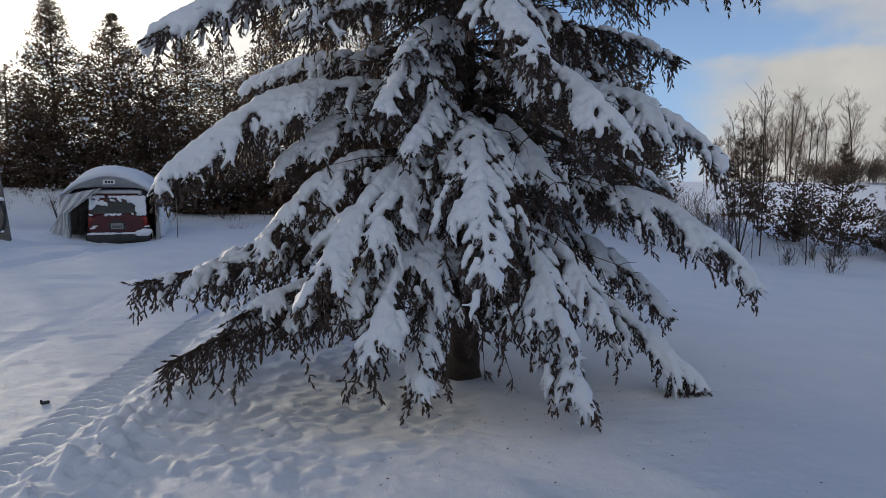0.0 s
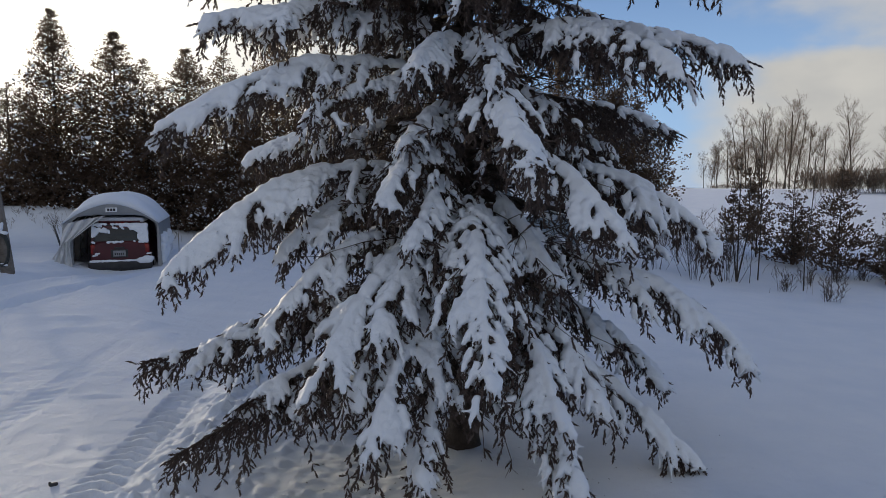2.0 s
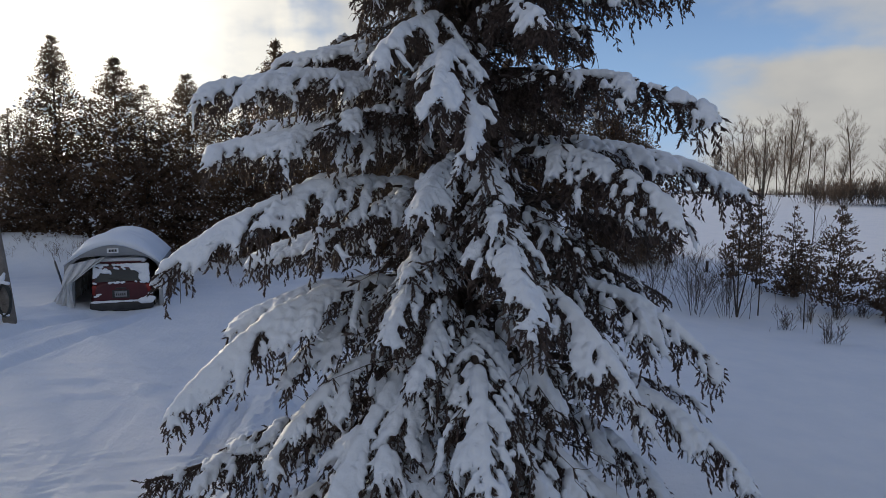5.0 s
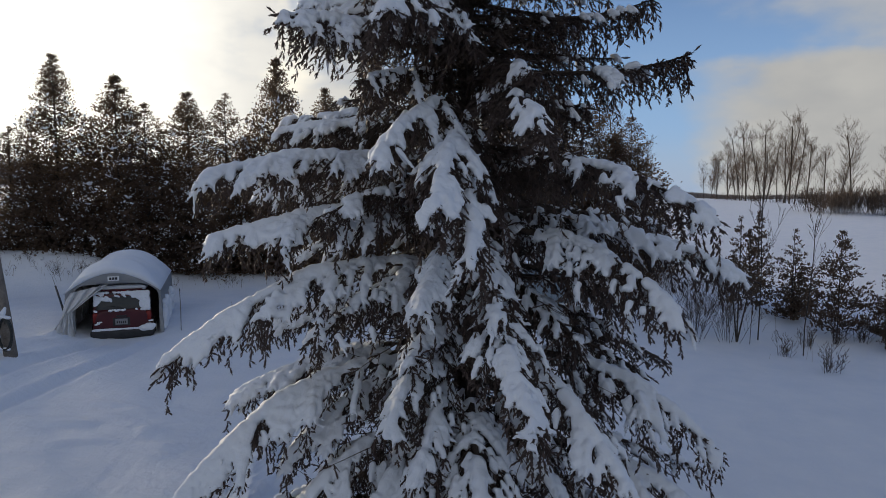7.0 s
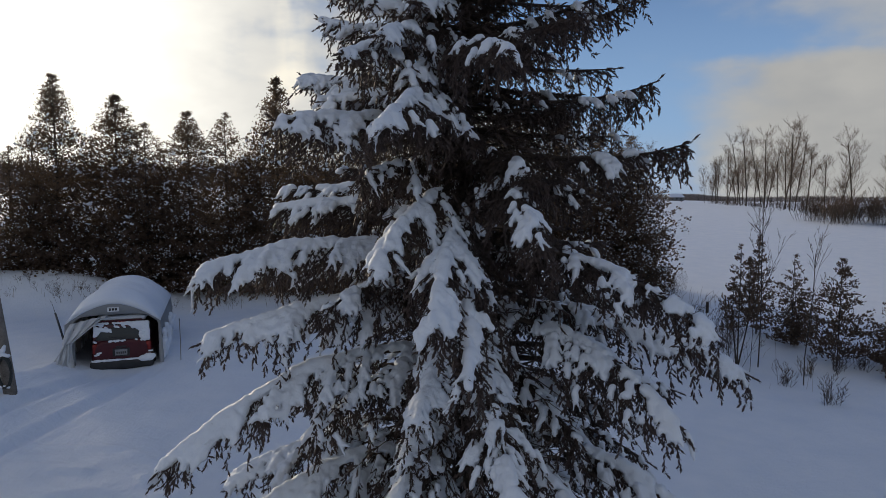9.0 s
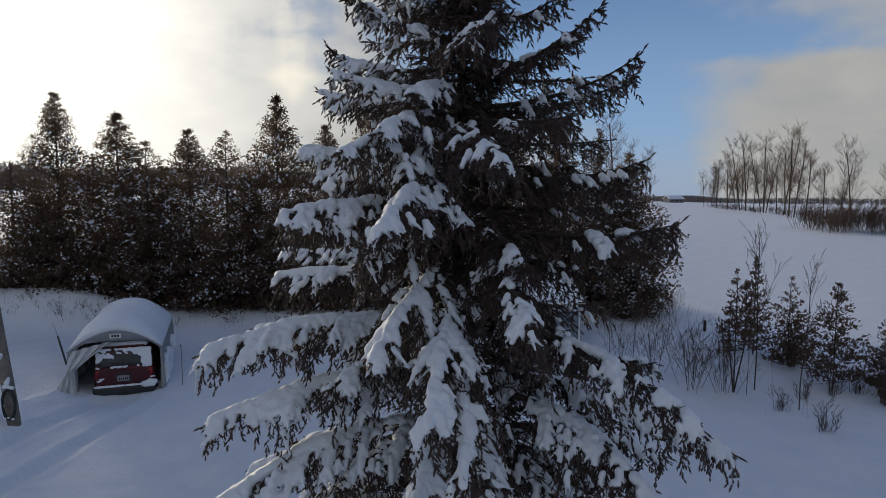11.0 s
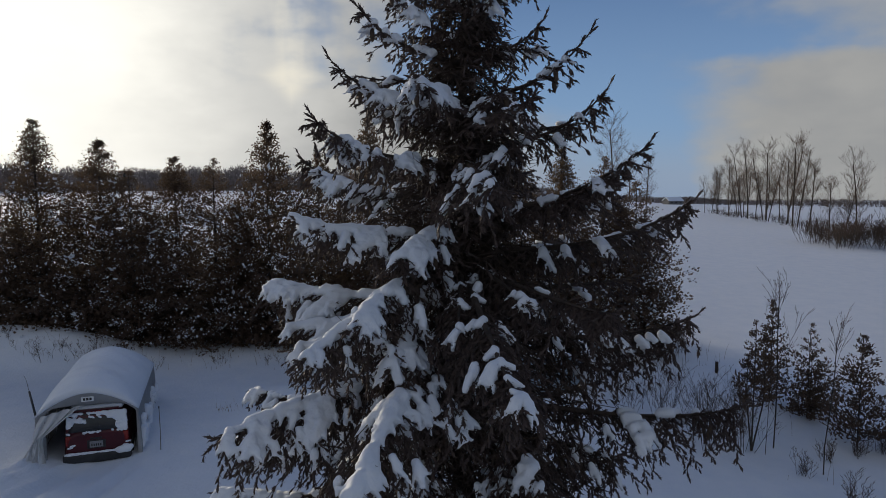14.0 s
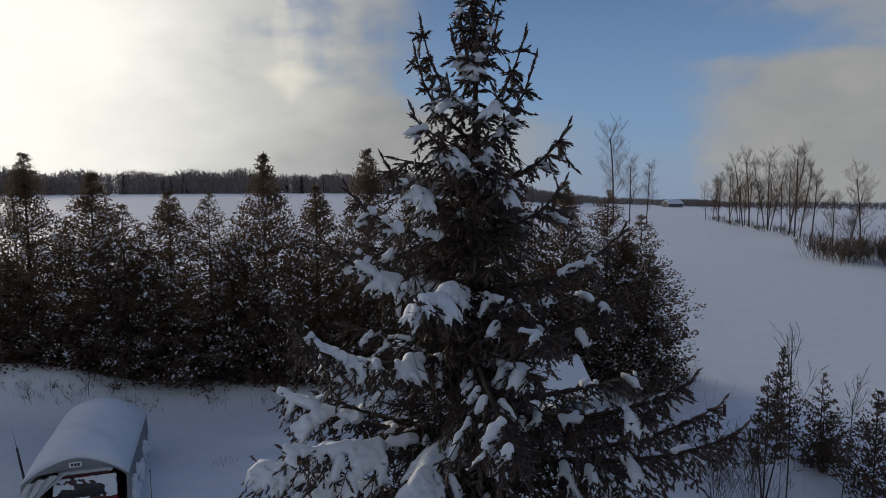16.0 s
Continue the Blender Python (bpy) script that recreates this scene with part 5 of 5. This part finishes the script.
    # maker's panel: white with plain bars
    sign = part("sign", box_bm(0.30, 0.012, 0.13, 0.004, (0.02, -0.035, 1.65)), M_WHITE, ob, "small white panel with dark bars")
    for k, w in enumerate((0.055, 0.06, 0.055)):
        part("bar", box_bm(w, 0.004, 0.07, 0, (-0.055 + 0.075 * k, -0.044, 1.65)), M_BLACKPL, sign)
    # snow on the roof: one rounded quilt, thick on the crown, thin at the eaves
    acc = Acc()
    a, b = 26, 34
    for layer in (0, 1):
        v = []
        for i in range(b):
            t = i / (b - 1)
            y = -0.03 + (LEN + 0.08) * t
            ends = min(1.0, (min(t, 1 - t) / 0.16) ** 0.5) if 0 < t < 1 else 0.0
            for j in range(a):
                u = -1 + 2 * j / (a - 1)
                w = abs(u)
                px = (W + 0.02) * math.copysign(w ** 0.95, u)
                pz = TOP - (TOP - EAVE) * w ** 1.70 - 0.02
                th = (0.28 * (1 - w ** 5) + 0.02) * (0.22 + 0.78 * ends) * (1 + 0.12 * math.sin(y * 2.1 + u * 2) + 0.05 * math.sin(y * 6 + u * 7))
                if layer == 0:
                    v.append((px * (1 + 0.03 * (1 - w)), y - 0.06 * (t == 0), pz + th))
                else:
                    v.append((px * 0.99, y, pz - 0.01))
        acc.add(v, None, [(i * a + j, i * a + j + 1, (i + 1) * a + j + 1, (i + 1) * a + j)[:: 1 if layer == 0 else -1] for i in range(b - 1) for j in range(a - 1)])
    rim = [j for j in range(a)] + [i * a + a - 1 for i in range(1, b)] + [(b - 1) * a + j for j in range(a - 2, -1, -1)] + [i * a for i in range(b - 2, 0, -1)]
    acc.q.append(np.array([(rim[k], a * b + rim[k], a * b + rim[(k + 1) % len(rim)], rim[(k + 1) % len(rim)]) for k in range(len(rim))]))
    put_part("roof_snow", acc.mesh("roof_snow", M_SNOW), ob, "smooth deep snow on the roof")
    # snow that slid down against the sides
    for sx in (-1, 1):
        caps = []
        for y in np.arange(0.3, LEN, 0.22):
            for z in (0.0, 0.28, 0.55, 0.8):
                if rng.uniform() < 0.72 - 0.3 * (z > 0.4):
                    r = rng.uniform(0.05, 0.12)
                    p = np.array([sx * (W + 0.06 - 0.02 * z), y + rng.uniform(-0.1, 0.1), z])
                    caps.append((*p, *(p + [0, rng.uniform(-0.12, 0.12), -rng.uniform(0.08, 0.22)]), r, r * 0.7))
        snow_clumps(caps, 0.03, ob, "side_snow")
    return ob


def loft(acc, rings, close=True):
    n = len(rings[0])
    v = np.array(rings, float).reshape(-1, 3)
    q = [(i * n + j, i * n + (j + 1) % n, (i + 1) * n + (j + 1) % n, (i + 1) * n + j) for i in range(len(rings) - 1) for j in range(n)]
    acc.add(v, None, q)
    if close:
        for i, flip in ((0, True), (len(rings) - 1, False)):
            c = np.mean(rings[i], axis=0)
            r = list(rings[i]) + [c]
            f = [(j, (j + 1) % n, n) for j in range(n)]
            acc.add(np.array(r), [t[::-1] if flip else t for t in f])


def rounded(w, z0, z1, y, r=0.25, n=28, taper=0.0):
    """A ring in the x-z plane: a box with rounded corners."""
    pts = []
    for k in range(n):
        a = 2 * math.pi * k / n
        c, s = math.cos(a), math.sin(a)
        e = 0.45
        px = w / 2 * math.copysign(abs(c) ** e, c)
        pz = (z0 + z1) / 2 + (z1 - z0) / 2 * math.copysign(abs(s) ** e, s)
        px *= 1 - taper * (pz - z0) / (z1 - z0)
        pts.append((px, y, pz))
    return pts


def car():
    ob = thing("parked_car", -9.28, 18.58, GZ_CAR - 0.36, "dark red hatchback parked nose-in, rear window half snowed over", "car", 19)
    ob.scale = (1.07, 1.0, 1.12)
    acc = Acc()
    loft(acc, [rounded(w, 0.20, t, y, taper=tp) for y, w, t, tp in ((0.06, 1.36, 0.86, 0.06), (0.10, 1.50, 0.93, 0.07), (0.25, 1.55, 0.97, 0.08), (1.2, 1.58, 0.98, 0.08), (2.6, 1.58, 0.96, 0.08), (3.3, 1.54, 0.90, 0.08), (3.8, 1.40, 0.80, 0.06), (3.92, 1.20, 0.70, 0.05))])
    body = put_part("body", acc.mesh("body", M_RED), ob, "dark red painted body")
    acc = Acc()
    loft(acc, [rounded(w, 0.84, t, y, taper=tp) for y, w, t, tp in ((0.10, 1.44, 0.99, 0.03), (0.13, 1.47, 1.28, 0.15), (0.19, 1.48, 1.41, 0.19), (0.32, 1.49, 1.46, 0.20), (0.9, 1.50, 1.48, 0.20), (2.2, 1.50, 1.47, 0.20), (2.6, 1.46, 1.36, 0.18), (3.2, 1.40, 1.00, 0.05))])
    put_part("cabin", acc.mesh("cabin", M_RED), ob)
    # rear window, set in the hatch
    acc = Acc()
    n = 20
    v = []
    for i in range(8):
        t = i / 7
        for j in range(n):
            u = -1 + 2 * j / (n - 1)
            half = 0.70 - 0.10 * t
            v.append((half * u, 0.075 + 0.075 * t ** 1.5 + 0.03 * u ** 4, 0.92 + 0.42 * t - 0.05 * abs(u) ** 5 * t))
    v = np.array(v)
    q = [(i * n + j, i * n + j + 1, (i + 1) * n + j + 1, (i + 1) * n + j) for i in range(7) for j in range(n - 1)]
    acc.add(np.vstack([v, v + [0, 0.04, 0]]), None, q + [tuple(8 * n + k for k in f[::-1]) for f in q])
    put_part("rear_window", acc.mesh("rear_window", M_CARGLASS), ob, "dark glass rear window")
    part("bumper", box_bm(1.56, 0.26, 0.23, 0.07, (0, 0.08, 0.30), 3), M_BLACKPL, ob, "black plastic rear bumper", smooth=True)
    part("lower_trim", box_bm(1.42, 0.16, 0.14, 0.04, (0, 0.12, 0.17), 2), M_BLACKPL, ob, smooth=True)
    for sx in (-1, 1):
        part("tail_light", box_bm(0.12, 0.08, 0.24, 0.025, (sx * 0.655, 0.100, 0.72), 3), M_LAMPRED, ob, "red tail light", smooth=True)
        wheel = part("tyre", cyl_bm(0.30, 0.19, 24, (sx * 0.70, 0.62, 0.28), "x", bevel=0.03), M_RUBBER, ob, smooth=False)
        part("rim", cyl_bm(0.18, 0.02, 18, (sx * 0.80, 0.62, 0.28), "x"), M_STEEL, wheel)
        part("tyre", cyl_bm(0.30, 0.19, 24, (sx * 0.70, 3.1, 0.28), "x", bevel=0.03), M_RUBBER, ob)
        part("mirror", box_bm(0.16, 0.09, 0.11, 0.03, (sx * 0.84, 2.35, 0.98), 2), M_BLACKPL, ob, smooth=True)
    plate = part("number_plate", box_bm(0.30, 0.014, 0.15, 0.004, (-0.02, 0.045, 0.60)), M_PLATE, ob, "pale plate with plain dark bars")
    for k in range(5):
        part("bar", box_bm(0.028, 0.004, 0.055, 0, (-0.12 + 0.05 * k, 0.036, 0.59)), M_BLACKPL, plate)
    part("plate_recess", box_bm(0.42, 0.02, 0.21, 0.006, (-0.02, 0.062, 0.60)), M_BLACKPL, ob)
    part("hatch_handle", box_bm(0.26, 0.03, 0.04, 0.008, (-0.02, 0.052, 0.745)), M_BLACKPL, ob)
    part("spoiler", box_bm(1.02, 0.10, 0.03, 0.012, (0, 0.20, 1.415), 2), M_RED, ob)
    part("brake_light", box_bm(0.24, 0.02, 0.03, 0.006, (0, 0.155, 1.375)), M_LAMPRED, ob)
    acc = Acc()
    tube(acc, [(0.05, 0.06, 0.93), (-0.10, 0.065, 0.98), (-0.32, 0.075, 1.02)], [0.010, 0.009, 0.006], 6)
    put_part("wiper", acc.mesh("wiper", M_BLACKPL), ob)
    # snow on roof, window edge and bumper
    rng = np.random.RandomState(9)
    caps = []
    for i in range(20):
        x = -0.54 + 1.08 * i / 19
        caps.append((x, 0.30, 1.45, x + 0.05, 1.9, 1.49, 0.07, 0.08))
    snow_clumps(caps, 0.024, ob, "roof_snow", "snow on the car roof")

    def glass(x, z):
        """A place on the rear glass."""
        t = (z - 0.92) / 0.42
        return np.array([x, 0.068 + 0.075 * max(t, 0) ** 1.5, z])
    caps = []
    for x in np.arange(-0.66, 0.68, 0.03):
        for z in np.arange(0.90, 1.37, 0.03):
            edge = 0.02 * math.sin(z * 31 + x * 9) + 0.015 * math.sin(x * 40)
            right = x > 0.46 - 1.7 * max(0.0, z - 1.12) + edge
            left = x < -0.60 + 0.10 * math.sin(z * 17 + 0.6) + edge and z < 1.28
            head = -0.58 < x < -0.28 + 3 * edge and 1.17 < z + edge < 1.25
            top = z > 1.335 + edge
            foot = z < 0.895 + edge
            if right or left or head or top or foot:
                p = glass(x + rng.uniform(-0.012, 0.012), z + rng.uniform(-0.012, 0.012))
                r = rng.uniform(0.022, 0.032)
                caps.append((*p, *(p + [0.02, 0, -0.01]), r, r * 0.9))
    for x, z in ((-0.16, 1.27), (-0.10, 1.26), (0.02, 1.29), (0.06, 1.25)):
        caps.append((*glass(x, z), *glass(x + 0.04, z - 0.02), 0.028, 0.022))
    snow_clumps(caps, 0.016, ob, "glass_snow", "snow stuck on the glass")
    caps = []
    for i in range(26):
        x = -0.72 + 1.44 * i / 25
        r = 0.022 + 0.02 * rng.uniform() + 0.05 * (x > 0.45)
        caps.append((x, 0.0, 0.41, x + 0.06, 0.01, 0.41 + 0.05 * (x > 0.5), r, r * 0.8))
    for x, z in ((-0.66, 0.55), (-0.60, 0.60), (0.60, 0.50), (0.66, 0.58)):
        caps.append((x, 0.06, z, x + 0.10, 0.06, z + 0.01, 0.025, 0.02))
    snow_clumps(caps, 0.018, ob, "bumper_snow", "snow crust on the bumper")


shelter()
car()


# ---- pole with a coil of hose, stakes, pipe ----
def utility_pole():
    x, y = -10.22, 15.15
    ob = thing("utility_pole", x, y, gz(x, y) - 0.1, "weathered grey wooden pole, leaning, hung with a black hose", "pole")
    zz = np.linspace(0, 8.0, 16)
    lean = -0.115
    acc = Acc()
    tube(acc, np.stack([lean * zz + 0.006 * np.sin(zz * 2), 0.01 * zz, zz], -1), np.interp(zz, [0, 8], [0.145, 0.10]), 14)
    put_part("post", acc.mesh("post", M_POLE), ob)
    acc = Acc()
    pts = []
    for k in range(90):
        a = k / 89 * 2 * math.pi * 3.4
        pts.append((0.03 + 0.15 * math.cos(a) + 0.01 * math.sin(a * 0.7), -0.19 - 0.035 * k / 89 + 0.02 * math.sin(a * 1.3), 0.62 + (0.36 + 0.02 * math.sin(a * 0.3)) * math.sin(a)))
    tube(acc, pts, [0.024] * len(pts), 8)
    put_part("hose_coil", acc.mesh("hose_coil", M_HOSE), ob, "black coiled hose")
    part("hook", cyl_bm(0.015, 0.16, 8, (-0.03, -0.20, 0.98), "y"), M_STEEL, ob)
    caps = [(-0.08, -0.16, 1.03, 0.14, -0.2, 1.02, 0.055, 0.04), (-0.02, -0.16, 1.13, 0.02, -0.14, 1.24, 0.06, 0.03), (-0.18, -0.1, 1.72, -0.12, -0.15, 1.80, 0.05, 0.04), (-0.1, -0.2, 0.30, 0.12, -0.22, 0.28, 0.035, 0.03)]
    snow_clumps(caps, 0.018, ob, "snow_cap")


def marker_stake(x, y, h):
    acc = Acc()
    tube(acc, [(0, 0, -0.2), (0.01, 0, h * 0.5), (0.0, 0, h)], [0.012, 0.012, 0.010], 8)
    ob = thing("marker_stake", x, y, gz(x, y), "thin grey marker stake standing in the snow", "stake")
    put_part("rod", acc.mesh("rod", M_POLE), ob)
    acc = Acc()
    tube(acc, [(0, 0, h * 0.97), (0, 0, h + 0.03)], [0.017, 0.014], 8)
    put_part("cap", acc.mesh("cap", M_BLACKPL), ob)


def leaning_pipe():
    ob = thing("leaning_pipe", -11.95, 20.3, gz(-11.95, 20.3), "black pipe leaning out of the snow beside the shelter", "pipe")
    acc = Acc()
    tube(acc, [(0.20, -0.2, 0.0), (-0.35, 0.4, 0.62), (-0.72, 0.82, 0.98)], [0.032, 0.032, 0.030], 10)
    put_part("tube", acc.mesh("tube", M_BLACKPL), ob)
    acc = Acc()
    tube(acc, [(-0.72, 0.82, 0.98), (-1.0, 1.15, 1.22), (-1.2, 1.35, 1.33)], [0.007, 0.006, 0.005], 6)
    put_part("rope", acc.mesh("rope", M_DEADTWIG), ob)


utility_pole()
marker_stake(-7.80, 19.1, 1.22)
leaning_pipe()


# ---- small garden shed behind the spruce ----
def garden_shed():
    x, y = 5.45, 25.1
    g = gz(5.0, 25.9) - 0.05
    ob = thing("garden_shed", x, y, g, "small blue-grey board shed with a snowy pitched roof", "shed", 20)
    W, D, H, P = 2.6, 2.6, 1.62 - g, 1.12
    # boarded long walls below the eaves
    for yy in (0.12, D - 0.12):
        for k in range(15):
            part("board", box_bm(W / 15 - 0.014, 0.025, H, 0.004, (-W * (k + 0.5) / 15, yy, H / 2), 1), M_BLUEWOOD, ob)
    # boarded gable ends
    for sx in (-0.10, -W + 0.10):
        for k in range(14):
            by = 0.14 + (D - 0.28) * (k + 0.5) / 14
            hh = H + P * (1 - abs(by - D / 2) / (D / 2)) - 0.08
            part("board", box_bm(0.025, (D - 0.28) / 14 - 0.014, hh, 0.004, (sx, by, hh / 2), 1), M_BLUEWOOD, ob)
    part("corner_post", box_bm(0.07, 0.07, H, 0.006, (-0.10, 0.10, H / 2)), M_WHITE, ob, "pale corner board")
    slope, ang = math.hypot(D / 2, P), math.degrees(math.atan2(P, D / 2))
    for sy in (-1, 1):
        m = pose(-W / 2, D / 2 + sy * D / 4, H + P / 2, -sy * ang, 0, 0)
        part("roof_panel", box_bm(W + 0.2, slope + 0.12, 0.03, 0.004), M_BLUEWOOD, ob, "", m)
        part("roof_snow", box_bm(W + 0.24, slope + 0.16, 0.17, 0.06, (0, 0, 0.10), 3), M_SNOW, ob, "smooth snow on the roof", m, True)


garden_shed()


# ---- brush, saplings and young cedars by the ditch ----
def young_cedar_parts(seed, height, radius, low, tops=1, sprays=1300):
    return cedar_parts(seed, height, radius, sprays, 18, tops, 0.115, low)


def ditch_plants():
    lab = "young green-brown cedar with little snow, beside the ditch"
    A = young_cedar_parts(61, 4.1, 0.72, 0.42, 3, 1000)
    B = young_cedar_parts(62, 3.7, 0.62, 0.08, 1, 1000)
    C = young_cedar_parts(63, 3.2, 0.95, 0.06, 2)
    D = young_cedar_parts(64, 3.5, 1.00, 0.12, 1, 1500)
    for me, x, y, rz, s in ((A, 9.45, 20.75, 20, 1.0), (B, 11.55, 23.9, 60, 1.0), (C, 12.26, 22.8, 0, 1.0), (D, 12.67, 20.75, 40, 1.0), (C, 14.1, 20.3, 130, 0.80), (C, 13.6, 19.2, 250, 0.55), (D, 15.6, 20.8, 300, 0.85), (C, 17.2, 21.4, 10, 0.9), (D, 19.0, 22.5, 100, 0.9)):
        cedar(me, x, y, gz(x, y) - 0.05, lab, rz, (s, s, s), "young cedars")
    S1 = bare_tree_mesh(71, 7.0, 0.42, -0.02, 3, 1, 0.0036, 0.0042, (14, 3, 2), 0.76, 0.5)
    S2 = bare_tree_mesh(72, 6.2, 0.40, 0.0, 3, 1, 0.0034, 0.0042, (10, 3, 2), 0.78, 0.48)
    S3 = bare_tree_mesh(73, 2.6, 0.8, 0.0, 2, 10, 0.0034, 0.0036, (7, 3), 0.80, 0.25, 1.0, 0.42, 0.25)
    S4 = bare_tree_mesh(74, 1.4, 0.9, 0.0, 2, 7, 0.006, 0.0045, (7, 3), 0.7, 0.1, 0.25)
    lab2 = "thin leafless sapling rising out of the snow"
    for me, x, y, rz, s in ((S1, 10.2, 20.9, 0, 0.92), (S2, 10.75, 19.2, 40, 0.86), (S2, 9.75, 20.5, 140, 0.5), (S2, 7.0, 23.6, 90, 0.55), (S1, 6.3, 24.2, 140, 0.5)):
        bare_tree(me, x, y, rz, s, "bare_tree", lab2, "saplings")
    lab3 = "leafless brown brush growing from the snowy ditch bank"
    for me, x, y, rz, s in ((S3, 8.1, 20.9, 0, 1.15), (S3, 9.2, 20.8, 190, 1.05), (S3, 8.6, 21.9, 120, 1.0), (S3, 7.4, 22.4, 220, 1.05), (S3, 6.4, 23.2, 60, 0.8), (S4, 10.6, 17.5, 0, 0.95), (S4, 10.2, 19.2, 90, 0.8), (S4, 11.3, 20.0, 200, 0.8), (S4, 12.4, 20.2, 30, 0.9),
                            (S4, 13.2, 20.3, 80, 0.9), (S3, 9.8, 22.4, 30, 0.9), (S3, 8.3, 27.8, 10, 0.7), (S3, 9.6, 28.5, 80, 0.75), (S3, 10.4, 29.4, 160, 0.7), (S3, 6.9, 27.2, 230, 0.6), (S4, 14.0, 14.6, 0, 0.6)):
        bare_tree(me, x, y, rz, s, "bare_bush", lab3, "ditch brush")


ditch_plants()


def row_foot_brush():
    rng = np.random.RandomState(83)
    lab = "low grey-brown brush at the snowy foot of the cedars"
    me = [bare_tree_mesh(81, 1.5, 0.9, 0.0, 2, 8, 0.004, 0.004, (6, 3), 0.75, 0.15, 0.9), bare_tree_mesh(82, 1.1, 1.0, 0.0, 2, 8, 0.004, 0.004, (6, 3), 0.75, 0.15, 1.0)]
    for i in range(22):
        x = -23.0 + 0.85 * i + rng.uniform(-0.4, 0.4) if i < 14 else -9.0 + 2.0 * (i - 14) + rng.uniform(-0.5, 0.5)
        y = rng.uniform(27.2, 28.6)
        bare_tree(me[i % 2], x, y, rng.uniform(0, 360), rng.uniform(0.4, 0.9), "bare_bush", lab, "brush under the cedars")


row_foot_brush()


def dry_stems():
    """Thin dead stems along the cedar row and the ditch."""
    rng = np.random.RandomState(91)
    acc = Acc()
    spots = [(rng.uniform(-24, 9), rng.uniform(27.0, 29.3)) for _ in range(260)] + [(rng.uniform(9, 15), rng.uniform(17, 24)) for _ in range(16)] + [(rng.uniform(8, 12), rng.uniform(27.5, 31)) for _ in range(70)]
    spots += [(-7.0 + rng.normal(0, 0.25), 22.3 + rng.normal(0, 0.3)) for _ in range(30)]
    for x, y in spots:
        h = rng.uniform(0.15, 0.7) * (0.4 if -8 < x < -6 and y < 24 else 1)
        d = rng.normal(0, 0.22, 2)
        z = gz(x, y)
        p = np.array([x, y, z - 0.05])
        tube(acc, [p, p + [d[0] * h * 0.4, d[1] * h * 0.4, h * 0.6], p + [d[0] * h, d[1] * h, h]], [0.005, 0.004, 0.002], 3, False)
    tagged(put_part("dry_stems", acc.mesh("dry_stems", M_GRASS)), "dead brown stems and grass poking through snow", "grass", kind="stuff")


dry_stems()


def fallen_bits():
    """Needle tips and bark flakes that dropped on the snow."""
    rng = np.random.RandomState(95)
    acc = Acc()
    for i in range(170):
        a, r = rng.uniform(0, 6.28), abs(rng.normal(0, 1.7)) + 0.4
        x, y = 0.3 + r * math.cos(a), 5.8 + r * math.sin(a) * 0.9
        z = gz(x, y) + 0.004
        s = rng.uniform(0.006, 0.016)
        b = rng.uniform(0, 3.14)
        o = np.array([math.cos(b), math.sin(b), 0.15]) * s
        c = np.array([-math.sin(b), math.cos(b), 0.0]) * s * 0.35
        p = np.array([x, y, z])
        up = np.array([0, 0, s * 0.4])
        acc.add([p - o, p + c, p + o, p - c, p + up], [(0, 1, 4), (1, 2, 4), (2, 3, 4), (3, 0, 4)])
    tagged(put_part("fallen_bits", acc.mesh("fallen_bits", M_DEADTWIG)), "dark needle tips and bark flakes scattered on snow", "debris", kind="stuff")
    ob = thing("dropped_bark", -3.50, 5.58, gz(-3.50, 5.58), "small dark scrap of bark lying on the snow", "debris", 30)
    part("flake", box_bm(0.07, 0.04, 0.03, 0.012, (0, 0, 0.010), 2), M_BLACKPL, ob, smooth=True)
    part("splinter", box_bm(0.02, 0.015, 0.035, 0.005, (-0.03, 0.0, 0.022), 2), M_BLACKPL, ob)


fallen_bits()


def fence_post():
    ob = thing("short_post", 10.9, 26.8, gz(10.9, 26.8), "short dark wooden post in the snow", "post")
    part("stub", cyl_bm(0.06, 0.55, 10, (0, 0, 0.2), bevel=0.015), M_BARK, ob)
    part("cap_snow", cyl_bm(0.065, 0.05, 10, (0, 0, 0.50), r2=0.03), M_SNOW, ob)


fence_post()


def far_house():
    x, y = 117, 333
    ob = thing("far_house", x, y, gz(x, y) - 0.2, "small far house with a white snowy roof", "house", 20)
    ob.scale = (0.72, 0.72, 0.72)
    part("wall", box_bm(12, 7, 3.0, 0.05, (0, 0, 1.5)), M_DOOR, ob)
    for sx in (-1, 1):
        part("roof_slope", box_bm(13, 4.6, 0.4, 0.1, (0, 0, 0)), M_SNOW, ob, "snowy roof", pose(0, sx * 1.95, 4.05, sx * -31, 0, 0))
    for sx in (-1, 1):
        bm = bmesh.new()
        vs = [bm.verts.new(p) for p in ((sx * 6, -3.5, 3), (sx * 6, 3.5, 3), (sx * 6, 0, 5.2), (sx * 5.9, -3.5, 3), (sx * 5.9, 3.5, 3), (sx * 5.9, 0, 5.2))]
        for f in ((0, 1, 2), (5, 4, 3), (0, 3, 4, 1), (1, 4, 5, 2), (2, 5, 3, 0)):
            bm.faces.new([vs[k] for k in f])
        part("gable", bm, M_DOOR, ob)
    for k in range(3):
        part("window", box_bm(1.2, 0.1, 1.1, 0, (-3.6 + 3.6 * k, -3.53, 1.7)), M_CARGLASS, ob)


far_house()
